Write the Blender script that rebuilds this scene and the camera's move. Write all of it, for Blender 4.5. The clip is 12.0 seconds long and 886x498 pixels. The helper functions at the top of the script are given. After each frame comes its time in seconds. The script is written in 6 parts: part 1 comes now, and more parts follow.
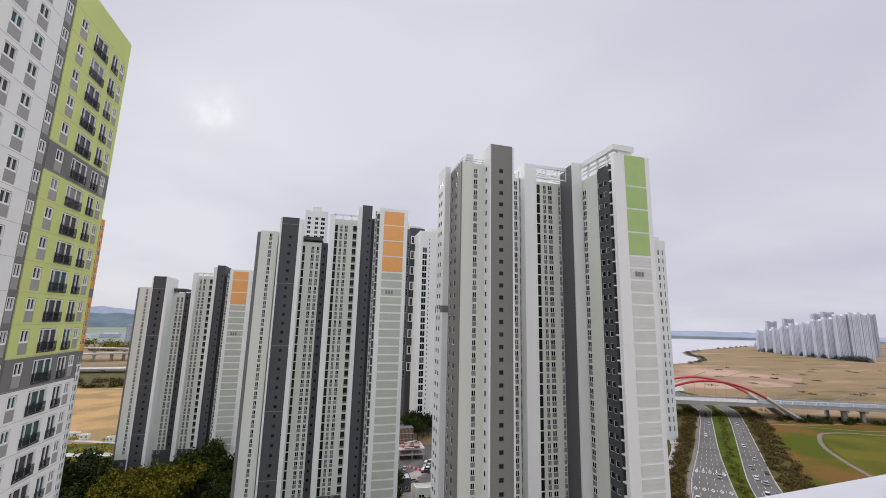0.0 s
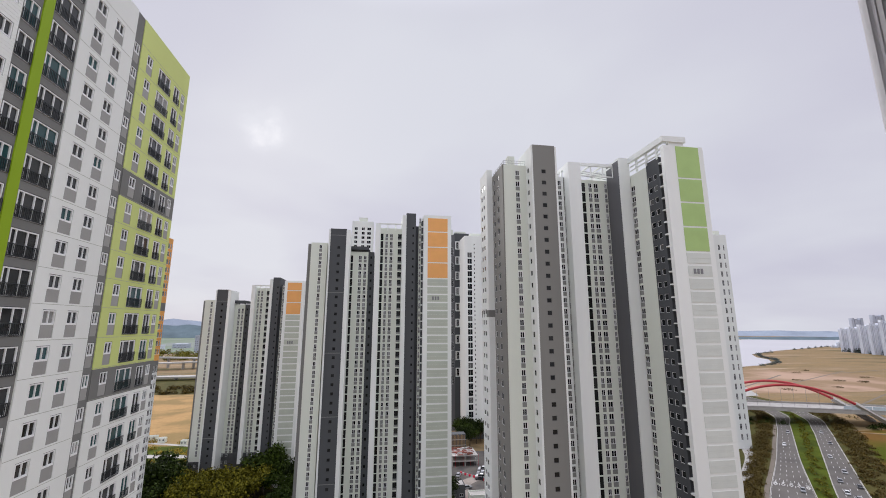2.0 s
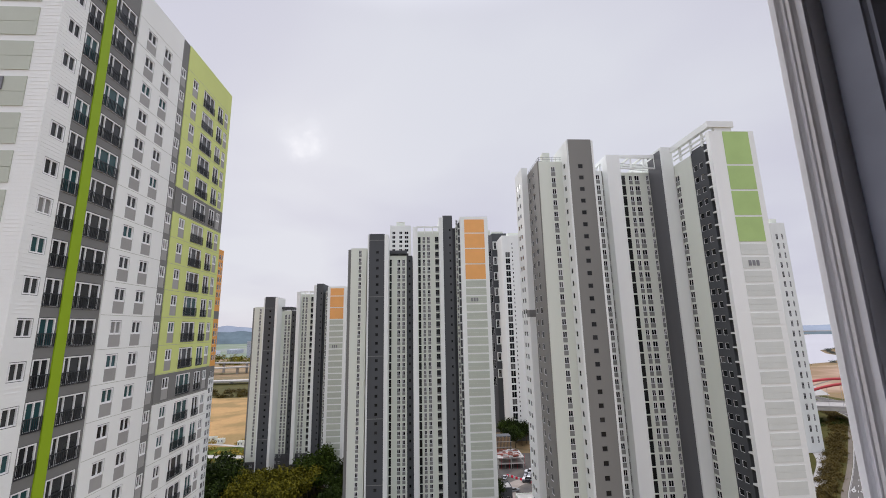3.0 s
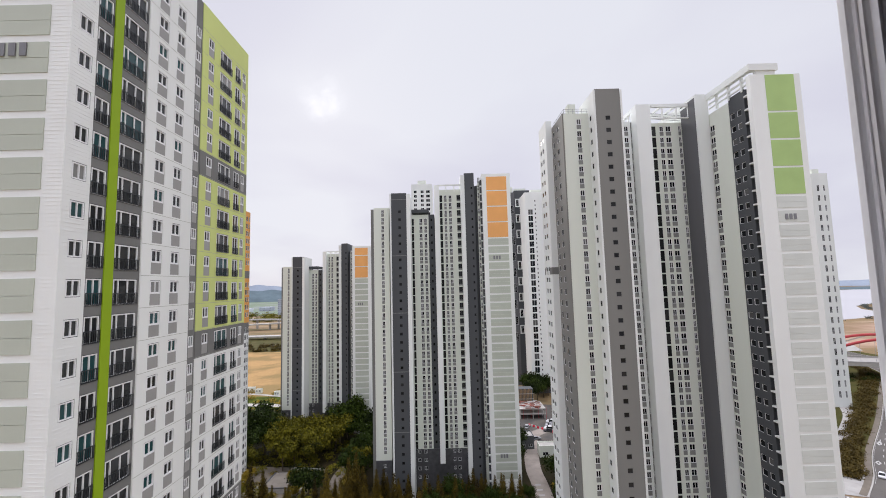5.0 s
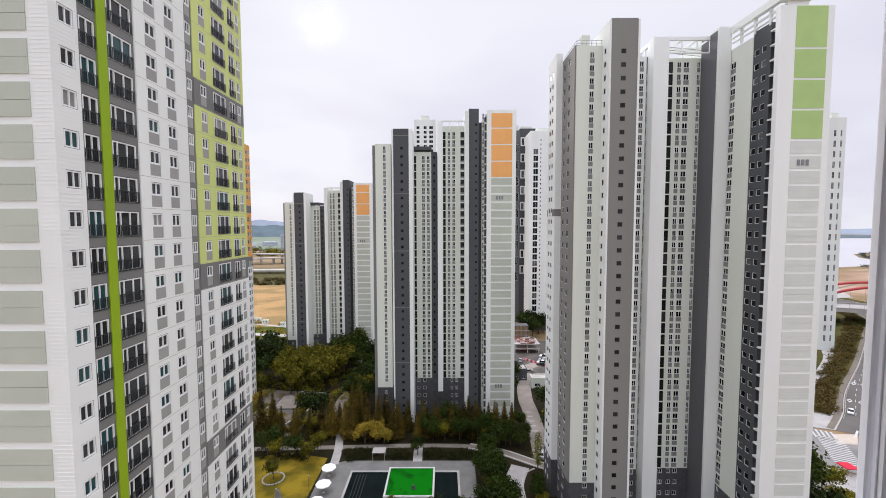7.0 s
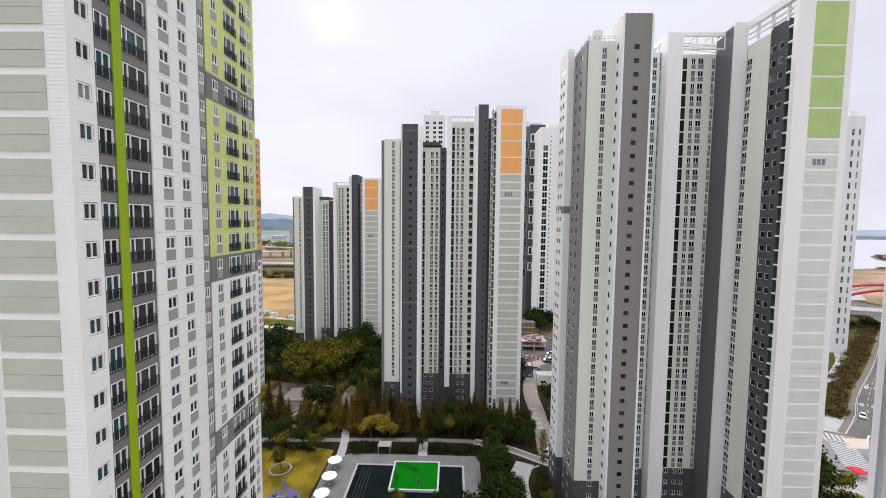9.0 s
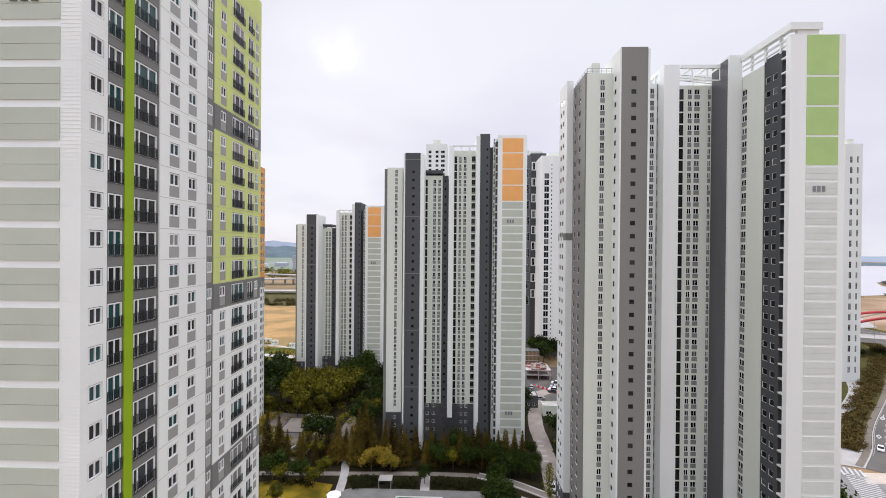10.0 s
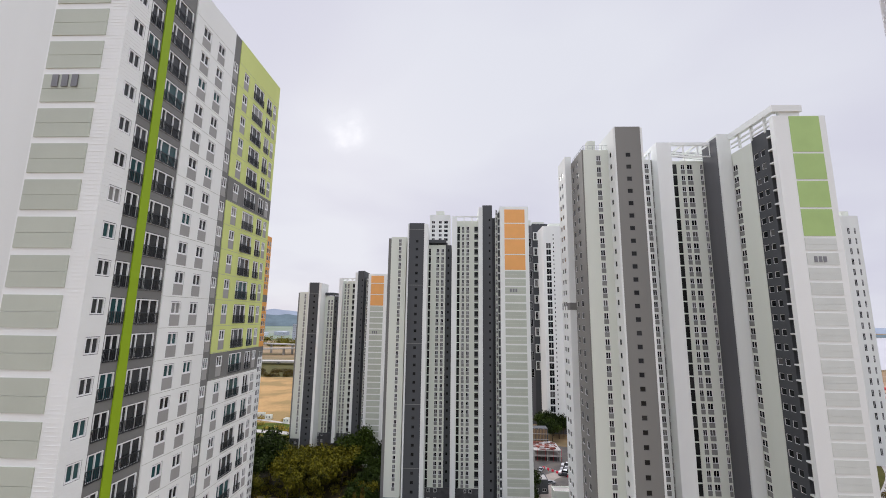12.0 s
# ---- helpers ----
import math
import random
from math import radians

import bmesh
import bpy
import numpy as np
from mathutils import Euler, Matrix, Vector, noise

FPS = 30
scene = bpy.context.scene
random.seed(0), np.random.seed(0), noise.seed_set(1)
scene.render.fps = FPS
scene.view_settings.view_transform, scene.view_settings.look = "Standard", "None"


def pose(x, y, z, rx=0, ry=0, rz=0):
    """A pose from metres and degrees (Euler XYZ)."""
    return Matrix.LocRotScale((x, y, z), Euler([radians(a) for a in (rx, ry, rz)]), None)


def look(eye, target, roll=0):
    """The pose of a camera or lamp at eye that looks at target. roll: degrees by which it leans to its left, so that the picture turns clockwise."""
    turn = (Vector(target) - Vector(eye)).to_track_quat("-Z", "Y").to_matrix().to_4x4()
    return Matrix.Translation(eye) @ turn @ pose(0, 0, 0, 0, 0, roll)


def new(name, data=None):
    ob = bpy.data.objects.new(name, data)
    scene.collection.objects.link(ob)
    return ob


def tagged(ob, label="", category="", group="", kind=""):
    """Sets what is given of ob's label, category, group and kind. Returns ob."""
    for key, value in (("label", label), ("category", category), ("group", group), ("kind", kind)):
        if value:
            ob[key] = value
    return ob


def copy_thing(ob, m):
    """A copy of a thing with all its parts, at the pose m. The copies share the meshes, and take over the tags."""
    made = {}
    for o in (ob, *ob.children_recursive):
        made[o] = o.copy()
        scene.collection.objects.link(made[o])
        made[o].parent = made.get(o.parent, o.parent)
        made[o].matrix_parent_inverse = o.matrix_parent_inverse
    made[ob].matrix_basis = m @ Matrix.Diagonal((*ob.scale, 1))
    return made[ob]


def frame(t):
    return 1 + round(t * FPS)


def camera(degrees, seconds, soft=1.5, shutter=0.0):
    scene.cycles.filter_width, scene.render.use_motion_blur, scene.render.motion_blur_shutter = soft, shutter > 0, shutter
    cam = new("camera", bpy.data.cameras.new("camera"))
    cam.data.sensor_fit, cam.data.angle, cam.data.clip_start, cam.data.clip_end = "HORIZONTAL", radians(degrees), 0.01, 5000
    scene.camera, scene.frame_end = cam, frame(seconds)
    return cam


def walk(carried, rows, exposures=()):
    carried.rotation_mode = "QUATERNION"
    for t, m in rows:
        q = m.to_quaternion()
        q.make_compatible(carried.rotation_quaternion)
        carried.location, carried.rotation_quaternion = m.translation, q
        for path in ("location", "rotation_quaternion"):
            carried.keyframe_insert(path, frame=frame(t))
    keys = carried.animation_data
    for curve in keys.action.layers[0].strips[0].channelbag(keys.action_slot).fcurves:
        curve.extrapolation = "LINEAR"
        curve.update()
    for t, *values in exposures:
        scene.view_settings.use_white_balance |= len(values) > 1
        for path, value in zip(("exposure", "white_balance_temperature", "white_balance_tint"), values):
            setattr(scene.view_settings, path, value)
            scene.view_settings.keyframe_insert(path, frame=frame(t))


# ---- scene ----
import itertools

from mathutils import Quaternion

# ---------------------------------------------------------------- camera
EYE = 72.5
cam = camera(94.6, 12.0, soft=0.95)
PATH = [
    (0.0, pose(-0.36, 0, EYE - 0.034, 99.93, -1.36, -15.36)),
    (0.5, pose(-0.35, 0, EYE - 0.034, 99.95, -1.21, -14.87)),
    (1.0, pose(-0.32, 0, EYE - 0.034, 100.04, -0.97, -13.55)),
    (1.5, pose(-0.26, 0, EYE - 0.034, 100.27, -0.60, -11.43)),
    (2.0, pose(-0.17, 0, EYE - 0.034, 100.56, -0.14, -8.76)),
    (2.5, pose(-0.059, 0, EYE - 0.01, 100.78, 0.48, -5.82)),
    (3.0, pose(0.0, 0, EYE, 100.81, 1.11, -3.17)),
    (3.2, pose(0.0, 0, EYE, 100.55, 1.27, -2.45)),
    (5.0, pose(0, 0, EYE, 95.08, 1.48, -0.01)),
    (5.5, pose(0.007, 0, EYE, 92.51, 1.22, -0.07)),
    (6.0, pose(0.006, 0, EYE + 0.02, 90.10, 0.91, -0.09)),
    (6.5, pose(0, 0, EYE + 0.04, 88.08, 0.56, -0.02)),
    (7.0, pose(0, 0, EYE + 0.05, 86.56, 0.14, 0.19)),
    (9.0, pose(0, 0, EYE + 0.08, 85.97, -0.58, 1.34)),
    (9.5, pose(0, 0, EYE + 0.08, 87.45, -0.51, 1.48)),
    (10.0, pose(0, 0, EYE + 0.08, 89.74, -0.49, 1.68)),
    (10.5, pose(0, 0, EYE + 0.08, 92.79, -0.51, 1.88)),
    (11.0, pose(0, 0, EYE + 0.08, 95.70, -0.60, 1.99)),
    (11.5, pose(-0.01, 0, EYE + 0.08, 97.94, -0.70, 2.02)),
    (12.0, pose(-0.02, 0, EYE + 0.08, 99.35, -0.76, 2.06)),
]
walk(cam, PATH, exposures=((0.0, 0.02, 6400, 11), (3.0, 0.05, 6400, 11), (5.0, 0.2, 6430, 11), (6.5, 0.32, 6430, 11), (9.5, 0.36, 6430, 11), (10.5, 0.28, 6430, 11), (12.0, 0.15, 6400, 11)))

# ---------------------------------------------------------------- world and sun
SUN_AZ, SUN_EL = radians(-16.5), radians(24.7)
SUN_DIR = Vector((math.sin(SUN_AZ) * math.cos(SUN_EL), math.cos(SUN_AZ) * math.cos(SUN_EL), math.sin(SUN_EL)))
world = bpy.data.worlds.new("overcast_sky")
scene.world = world
world.use_nodes = True
wn, wl = world.node_tree.nodes, world.node_tree.links
wn.clear()


def wnode(kind, **inputs):
    n = wn.new(kind)
    for k, v in inputs.items():
        n.inputs[k.replace("_", " ")].default_value = v
    return n


w_out = wnode("ShaderNodeOutputWorld")
w_sky = wnode("ShaderNodeTexSky")
w_sky.sky_type, w_sky.sun_disc = "NISHITA", False
w_sky.sun_elevation, w_sky.sun_rotation = SUN_EL, SUN_AZ
w_sky.dust_density = 1.0
w_bg1 = wnode("ShaderNodeBackground", Strength=0.05)
wl.new(w_sky.outputs[0], w_bg1.inputs[0])
w_co = wnode("ShaderNodeTexCoord")
# cloud layer seen from below: stretched towards the horizon
w_sep = wnode("ShaderNodeSeparateXYZ")
wl.new(w_co.outputs["Generated"], w_sep.inputs[0])
w_h = wn.new("ShaderNodeMath")
w_h.operation, w_h.inputs[1].default_value = "MAXIMUM", 0.0
wl.new(w_sep.outputs[2], w_h.inputs[0])
w_h2 = wn.new("ShaderNodeMath")
w_h2.operation, w_h2.inputs[1].default_value = "ADD", 0.22
wl.new(w_h.outputs[0], w_h2.inputs[0])
w_div = wn.new("ShaderNodeVectorMath")
w_div.operation = "DIVIDE"
w_cmb = wn.new("ShaderNodeCombineXYZ")
for i in range(3):
    wl.new(w_h2.outputs[0], w_cmb.inputs[i])
wl.new(w_co.outputs["Generated"], w_div.inputs[0])
wl.new(w_cmb.outputs[0], w_div.inputs[1])
w_noise = wnode("ShaderNodeTexNoise", Scale=1.1, Detail=4.0, Roughness=0.42, Distortion=0.2)
wl.new(w_div.outputs[0], w_noise.inputs["Vector"])
w_ramp = wn.new("ShaderNodeValToRGB")
w_ramp.color_ramp.elements[0].position, w_ramp.color_ramp.elements[0].color = 0.30, (0.69, 0.68, 0.79, 1)
w_ramp.color_ramp.elements[1].position, w_ramp.color_ramp.elements[1].color = 0.66, (0.82, 0.83, 0.895, 1)
wl.new(w_noise.outputs[0], w_ramp.inputs[0])
# the veiled sun: a bright core in thin cloud and a wide glow
w_dot = wn.new("ShaderNodeVectorMath")
w_dot.operation = "DOT_PRODUCT"
w_dot.inputs[1].default_value = SUN_DIR
wl.new(w_co.outputs["Generated"], w_dot.inputs[0])
w_glow = wn.new("ShaderNodeValToRGB")
el = w_glow.color_ramp.elements
el[0].position, el[0].color = 0.86, (0, 0, 0, 1)
el[1].position, el[1].color = 1.0, (0.006, 0.006, 0.0058, 1)
wl.new(w_dot.outputs["Value"], w_glow.inputs[0])
w_wob = wnode("ShaderNodeTexNoise", Scale=14.0, Detail=5.0)
wl.new(w_co.outputs["Generated"], w_wob.inputs["Vector"])
w_off = wn.new("ShaderNodeMath")
w_off.operation, w_off.inputs[1].default_value, w_off.inputs[2].default_value = "MULTIPLY_ADD", 0.004, -0.0021
wl.new(w_wob.outputs[0], w_off.inputs[0])
w_sum = wn.new("ShaderNodeMath")
wl.new(w_dot.outputs["Value"], w_sum.inputs[0])
wl.new(w_off.outputs[0], w_sum.inputs[1])
w_core = wn.new("ShaderNodeMapRange")
w_core.inputs["From Min"].default_value, w_core.inputs["From Max"].default_value = 0.9965, 1.0002
wl.new(w_sum.outputs[0], w_core.inputs["Value"])
w_disc = wn.new("ShaderNodeValToRGB")
ed = w_disc.color_ramp.elements
ed[0].position, ed[0].color = 0.0, (0, 0, 0, 1)
ed[1].position, ed[1].color = 1.0, (0.20, 0.19, 0.17, 1)
for p, v in ((0.35, 0.003), (0.6, 0.014), (0.8, 0.055)):
    e = ed.new(p)
    e.color = (v, v, v * 0.95, 1)
wl.new(w_core.outputs[0], w_disc.inputs[0])
w_both = wn.new("ShaderNodeMix")
w_both.data_type, w_both.blend_type = "RGBA", "ADD"
w_both.inputs["Factor"].default_value = 1.0
wl.new(w_glow.outputs[0], w_both.inputs["A"])
wl.new(w_disc.outputs[0], w_both.inputs["B"])
w_add = wn.new("ShaderNodeMix")
w_add.data_type, w_add.blend_type = "RGBA", "ADD"
w_add.inputs["Factor"].default_value = 1.0
wl.new(w_ramp.outputs[0], w_add.inputs["A"])
wl.new(w_both.outputs["Result"], w_add.inputs["B"])
# an overcast sky is brighter overhead than at the horizon
w_zen = wn.new("ShaderNodeMapRange")
w_zen.interpolation_type = "SMOOTHSTEP"
for k, v in (("From Min", 0.64), ("From Max", 1.0), ("To Min", 0.87), ("To Max", 4.1)):
    w_zen.inputs[k].default_value = v
wl.new(w_sep.outputs[2], w_zen.inputs["Value"])
w_bg2 = wnode("ShaderNodeBackground")
wl.new(w_add.outputs["Result"], w_bg2.inputs[0])
wl.new(w_zen.outputs[0], w_bg2.inputs[1])
w_mix = wnode("ShaderNodeMixShader", Fac=0.95)
wl.new(w_bg1.outputs[0], w_mix.inputs[1])
wl.new(w_bg2.outputs[0], w_mix.inputs[2])
wl.new(w_mix.outputs[0], w_out.inputs[0])

sun_data = bpy.data.lights.new("sun", "SUN")
sun_data.energy, sun_data.angle, sun_data.color = 1.2, radians(14), (1.0, 0.97, 0.93)
sun = new("sun", sun_data)
sun.matrix_world = look(SUN_DIR * 300, (0, 0, 0))

# ---------------------------------------------------------------- materials


def mat(name, color, rough=0.7, metal=0.0, scale=0.4, spread=0.12, grain=12.0, bump=0.15, stain=None, coat=0.0, vary=0.0, streak=1.0, spec=0.4, edge=(0.3, 0.68)):
    """A surface with variation at two scales, fine relief, and differences from piece to piece."""
    m = bpy.data.materials.new(name)
    m.use_nodes = True
    n, l = m.node_tree.nodes, m.node_tree.links
    b = n["Principled BSDF"]
    b.inputs["Roughness"].default_value, b.inputs["Metallic"].default_value = rough, metal
    b.inputs["Specular IOR Level"].default_value = spec if rough < 0.85 else min(spec, 0.08)
    b.inputs["Coat Weight"].default_value = coat
    co = n.new("ShaderNodeNewGeometry")
    mp = n.new("ShaderNodeMapping")
    mp.inputs["Scale"].default_value = (1, 1, streak)
    l.new(co.outputs["Position"], mp.inputs[0])
    big = n.new("ShaderNodeTexNoise")
    big.inputs["Scale"].default_value, big.inputs["Detail"].default_value = scale, 5
    l.new(mp.outputs[0], big.inputs["Vector"])
    fine = n.new("ShaderNodeTexNoise")
    fine.inputs["Scale"].default_value, fine.inputs["Detail"].default_value = grain, 3
    l.new(co.outputs["Position"], fine.inputs["Vector"])
    c1 = n.new("ShaderNodeValToRGB")
    lo = tuple(c * (1 - spread) for c in color) if stain is None else stain
    c1.color_ramp.elements[0].position, c1.color_ramp.elements[0].color = edge[0], (*lo, 1)
    c1.color_ramp.elements[1].position, c1.color_ramp.elements[1].color = edge[1], (*[min(1, c * (1 + spread * 0.5)) for c in color], 1)
    l.new(big.outputs[0], c1.inputs[0])
    hv = n.new("ShaderNodeHueSaturation")
    mr = n.new("ShaderNodeMapRange")
    mr.inputs["To Min"].default_value, mr.inputs["To Max"].default_value = 1 - spread * 0.6, 1 + spread * 0.6
    l.new(fine.outputs[0], mr.inputs["Value"])
    if vary:
        oi = n.new("ShaderNodeObjectInfo")
        mv = n.new("ShaderNodeMapRange")
        mv.inputs["To Min"].default_value, mv.inputs["To Max"].default_value = 1 - vary, 1 + vary
        l.new(oi.outputs["Random"], mv.inputs["Value"])
        mu = n.new("ShaderNodeMath")
        mu.operation = "MULTIPLY"
        l.new(mr.outputs[0], mu.inputs[0])
        l.new(mv.outputs[0], mu.inputs[1])
        l.new(mu.outputs[0], hv.inputs["Value"])
    else:
        l.new(mr.outputs[0], hv.inputs["Value"])
    l.new(c1.outputs[0], hv.inputs["Color"])
    l.new(hv.outputs[0], b.inputs["Base Color"])
    if bump:
        bp = n.new("ShaderNodeBump")
        bp.inputs["Strength"].default_value, bp.inputs["Distance"].default_value = bump, 0.03
        l.new(fine.outputs[0], bp.inputs["Height"])
        l.new(bp.outputs[0], b.inputs["Normal"])
    return m


def foliage_mat(name, dark, light):
    """Leaves: colour differs from leaf clump to leaf clump and from tree to tree; the dark tones stand for shaded gaps.
    """
    m = bpy.data.materials.new(name)
    m.use_nodes = True
    n, l = m.node_tree.nodes, m.node_tree.links
    b = n["Principled BSDF"]
    g = n.new("ShaderNodeNewGeometry")
    o = n.new("ShaderNodeObjectInfo")
    a = n.new("ShaderNodeMath")
    a.operation = "MULTIPLY_ADD"
    a.inputs[1].default_value = 0.45
    l.new(g.outputs["Random Per Island"], a.inputs[0])
    s2 = n.new("ShaderNodeMath")
    s2.operation, s2.inputs[1].default_value = "MULTIPLY", 0.48
    l.new(o.outputs["Random"], s2.inputs[0])
    cl = n.new("ShaderNodeTexNoise")  # bough-sized dark patches painted in for shade between boughs
    cl.inputs["Scale"].default_value, cl.inputs["Detail"].default_value = 0.55, 3
    l.new(g.outputs["Position"], cl.inputs["Vector"])
    cm = n.new("ShaderNodeMapRange")
    for k, v in (("From Min", 0.32), ("From Max", 0.68), ("To Min", -0.24), ("To Max", 0.24)):
        cm.inputs[k].default_value = v
    l.new(cl.outputs[0], cm.inputs["Value"])
    s3 = n.new("ShaderNodeMath")
    l.new(s2.outputs[0], s3.inputs[0])
    l.new(cm.outputs[0], s3.inputs[1])
    l.new(s3.outputs[0], a.inputs[2])
    r = n.new("ShaderNodeValToRGB")
    r.color_ramp.elements[0].color, r.color_ramp.elements[1].color = (*dark, 1), (*light, 1)
    l.new(a.outputs[0], r.inputs[0])
    l.new(r.outputs[0], b.inputs["Base Color"])
    b.inputs["Roughness"].default_value = 0.65
    b.inputs["Specular IOR Level"].default_value = 0.08
    return m


def glass_mat(name, color, curtain, tint=(1.0, 1.0, 1.0), gloss=0.22):
    """Window glass before a dim room; some rooms have pale blinds drawn behind the pane."""
    m = bpy.data.materials.new(name)
    m.use_nodes = True
    n, l = m.node_tree.nodes, m.node_tree.links
    b = n["Principled BSDF"]
    b.inputs["Roughness"].default_value, b.inputs["IOR"].default_value = 0.05, 1.5
    b.inputs["Specular IOR Level"].default_value = gloss
    o = n.new("ShaderNodeObjectInfo")
    r = n.new("ShaderNodeValToRGB")
    r.color_ramp.interpolation = "CONSTANT"
    r.color_ramp.elements[0].color = (*color, 1)
    r.color_ramp.elements[1].position, r.color_ramp.elements[1].color = 0.91, (*curtain, 1)
    e = r.color_ramp.elements.new(0.45)
    e.color = (*[c * 0.55 for c in color], 1)
    e = r.color_ramp.elements.new(0.7)
    e.color = (color[0] * tint[0], color[1] * tint[1], color[2] * tint[2], 1)
    l.new(o.outputs["Random"], r.inputs[0])
    l.new(r.outputs[0], b.inputs["Base Color"])
    return m


M_WHITE = mat("white_wall_paint", (0.825, 0.84, 0.81), 0.75, scale=0.12, spread=0.05, streak=0.15)
M_SIDING = mat("white_lap_siding", (0.84, 0.855, 0.83), 0.6, scale=0.2, spread=0.04)
M_LIGHT = mat("pale_grey_wall_paint", (0.71, 0.74, 0.655), 0.8, scale=0.12, spread=0.07, streak=0.15)
M_PALE = mat("off_white_wall_paint", (0.78, 0.80, 0.77), 0.8, scale=0.12, spread=0.06, streak=0.15)
M_GREY = mat("mid_grey_wall_paint", (0.19, 0.19, 0.18), 0.8, scale=0.15, spread=0.1, streak=0.15)
M_WARM = mat("warm_grey_wall_paint", (0.226, 0.222, 0.204), 0.8, scale=0.15, spread=0.08, streak=0.15)
M_DARK = mat("charcoal_wall_paint", (0.072, 0.077, 0.082), 0.8, scale=0.15, spread=0.12, streak=0.15)
M_COAL = mat("slate_side_paint", (0.125, 0.125, 0.132), 0.8, scale=0.15, spread=0.12, streak=0.15)
M_CHAR = mat("charcoal_stair_paint", (0.078, 0.082, 0.087), 0.8, scale=0.15, spread=0.1, streak=0.15)
M_BASE = mat("dark_granite_cladding", (0.08, 0.08, 0.083), 0.5, scale=0.8, spread=0.25, grain=30)
M_PANEL = mat("sage_grey_panel", (0.50, 0.53, 0.45), 0.7, scale=0.3, spread=0.05, vary=0.03)
M_PANEL2 = mat("pale_grey_panel", (0.66, 0.685, 0.64), 0.7, scale=0.3, spread=0.05, vary=0.03)
M_LIMEP = mat("lime_green_panel", (0.42, 0.58, 0.22), 0.7, scale=0.3, spread=0.05, vary=0.03)
M_ORANGEP = mat("orange_panel", (0.86, 0.42, 0.14), 0.7, scale=0.3, spread=0.05, vary=0.03)
M_YELLOW = mat("yellow_green_wall_paint", (0.62, 0.69, 0.24), 0.75, scale=0.15, spread=0.06, streak=0.15)
M_GREEN = mat("leaf_green_wall_paint", (0.27, 0.41, 0.006), 0.7, scale=0.15, spread=0.06, streak=0.15)
M_ORANGE = mat("orange_wall_paint", (0.80, 0.38, 0.10), 0.75, scale=0.15, spread=0.06)
M_SPANDREL = mat("taupe_grey_wall_paint", (0.19, 0.19, 0.182), 0.75, scale=0.2, spread=0.08)
M_JOINT = mat("shadowed_render_joint", (0.42, 0.43, 0.36), 0.85, scale=1.0, spread=0.1)
M_LOUVRE = mat("grey_infill_panel", (0.22, 0.22, 0.21), 0.6, scale=0.5, spread=0.06, vary=0.08)
M_FRAME = mat("white_window_frame", (0.86, 0.86, 0.86), 0.4, scale=1, spread=0.04, bump=0.0)
M_RAIL = mat("dark_steel_railing", (0.05, 0.055, 0.06), 0.45, 0.6, scale=2, spread=0.15, bump=0.0)
M_STEEL = mat("grey_steel", (0.30, 0.30, 0.31), 0.45, 0.5, scale=1, spread=0.12, bump=0.0)
M_GLASS = glass_mat("window_glass", (0.015, 0.017, 0.019), (0.11, 0.11, 0.108))
M_SMOKE = glass_mat("smoked_stair_glass", (0.022, 0.022, 0.022), (0.04, 0.04, 0.039))
M_GLASSN = glass_mat("near_window_glass", (0.034, 0.036, 0.038), (0.24, 0.24, 0.23), (0.6, 1.9, 1.9), 0.42)
M_INFILL = mat("pale_grey_infill_panel", (0.34, 0.335, 0.32), 0.6, scale=0.5, spread=0.05, vary=0.05)
M_RED = mat("red_arch_paint", (0.43, 0.045, 0.05), 0.55, scale=0.1, spread=0.1)
M_CONC = mat("concrete", (0.42, 0.40, 0.37), 0.85, scale=0.2, spread=0.15, grain=6)
M_ASPH = mat("asphalt", (0.125, 0.115, 0.105), 0.9, scale=0.08, spread=0.18, grain=3)
M_YARD = mat("dark_patched_asphalt", (0.07, 0.066, 0.062), 0.9, scale=0.12, spread=0.3, grain=3, stain=(0.13, 0.115, 0.10), edge=(0.36, 0.6))
M_STREET = mat("worn_pale_asphalt", (0.23, 0.22, 0.21), 0.9, scale=0.15, spread=0.18, grain=3)
M_CREAM = mat("cream_crossing_paint", (0.50, 0.43, 0.36), 0.85, scale=0.4, spread=0.15, grain=3)
M_PURPLE = mat("mauve_rubber_paving", (0.12, 0.10, 0.20), 0.85, scale=0.4, spread=0.12, grain=5)
M_PAVE = mat("light_paving", (0.37, 0.355, 0.335), 0.85, scale=0.3, spread=0.15, grain=4)
M_TERR = mat("grey_stone_terrace", (0.17, 0.168, 0.155), 0.86, scale=0.3, spread=0.15, grain=3)
M_PAVEW = mat("warm_paving", (0.175, 0.15, 0.122), 0.85, scale=0.3, spread=0.2, grain=4)
M_BUFF = mat("buff_drive_paving", (0.29, 0.252, 0.22), 0.85, scale=0.25, spread=0.2, grain=4)
M_PAVEL = mat("cream_stone_paving", (0.21, 0.185, 0.155), 0.85, scale=0.3, spread=0.18, grain=4)
M_LINE = mat("road_marking_paint", (0.5, 0.49, 0.47), 0.7, scale=1, spread=0.15)
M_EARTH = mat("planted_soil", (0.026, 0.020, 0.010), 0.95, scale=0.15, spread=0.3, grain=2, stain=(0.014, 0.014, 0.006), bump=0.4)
M_LAWN = mat("olive_lawn", (0.185, 0.13, 0.012), 0.95, scale=0.16, spread=0.3, grain=2.2, edge=(0.38, 0.6), stain=(0.085, 0.07, 0.008), bump=0.4)
M_TURF = mat("green_artificial_turf", (0.001, 0.115, 0.002), 0.9, scale=0.25, spread=0.3, grain=8, stain=(0.001, 0.05, 0.002), edge=(0.3, 0.5))
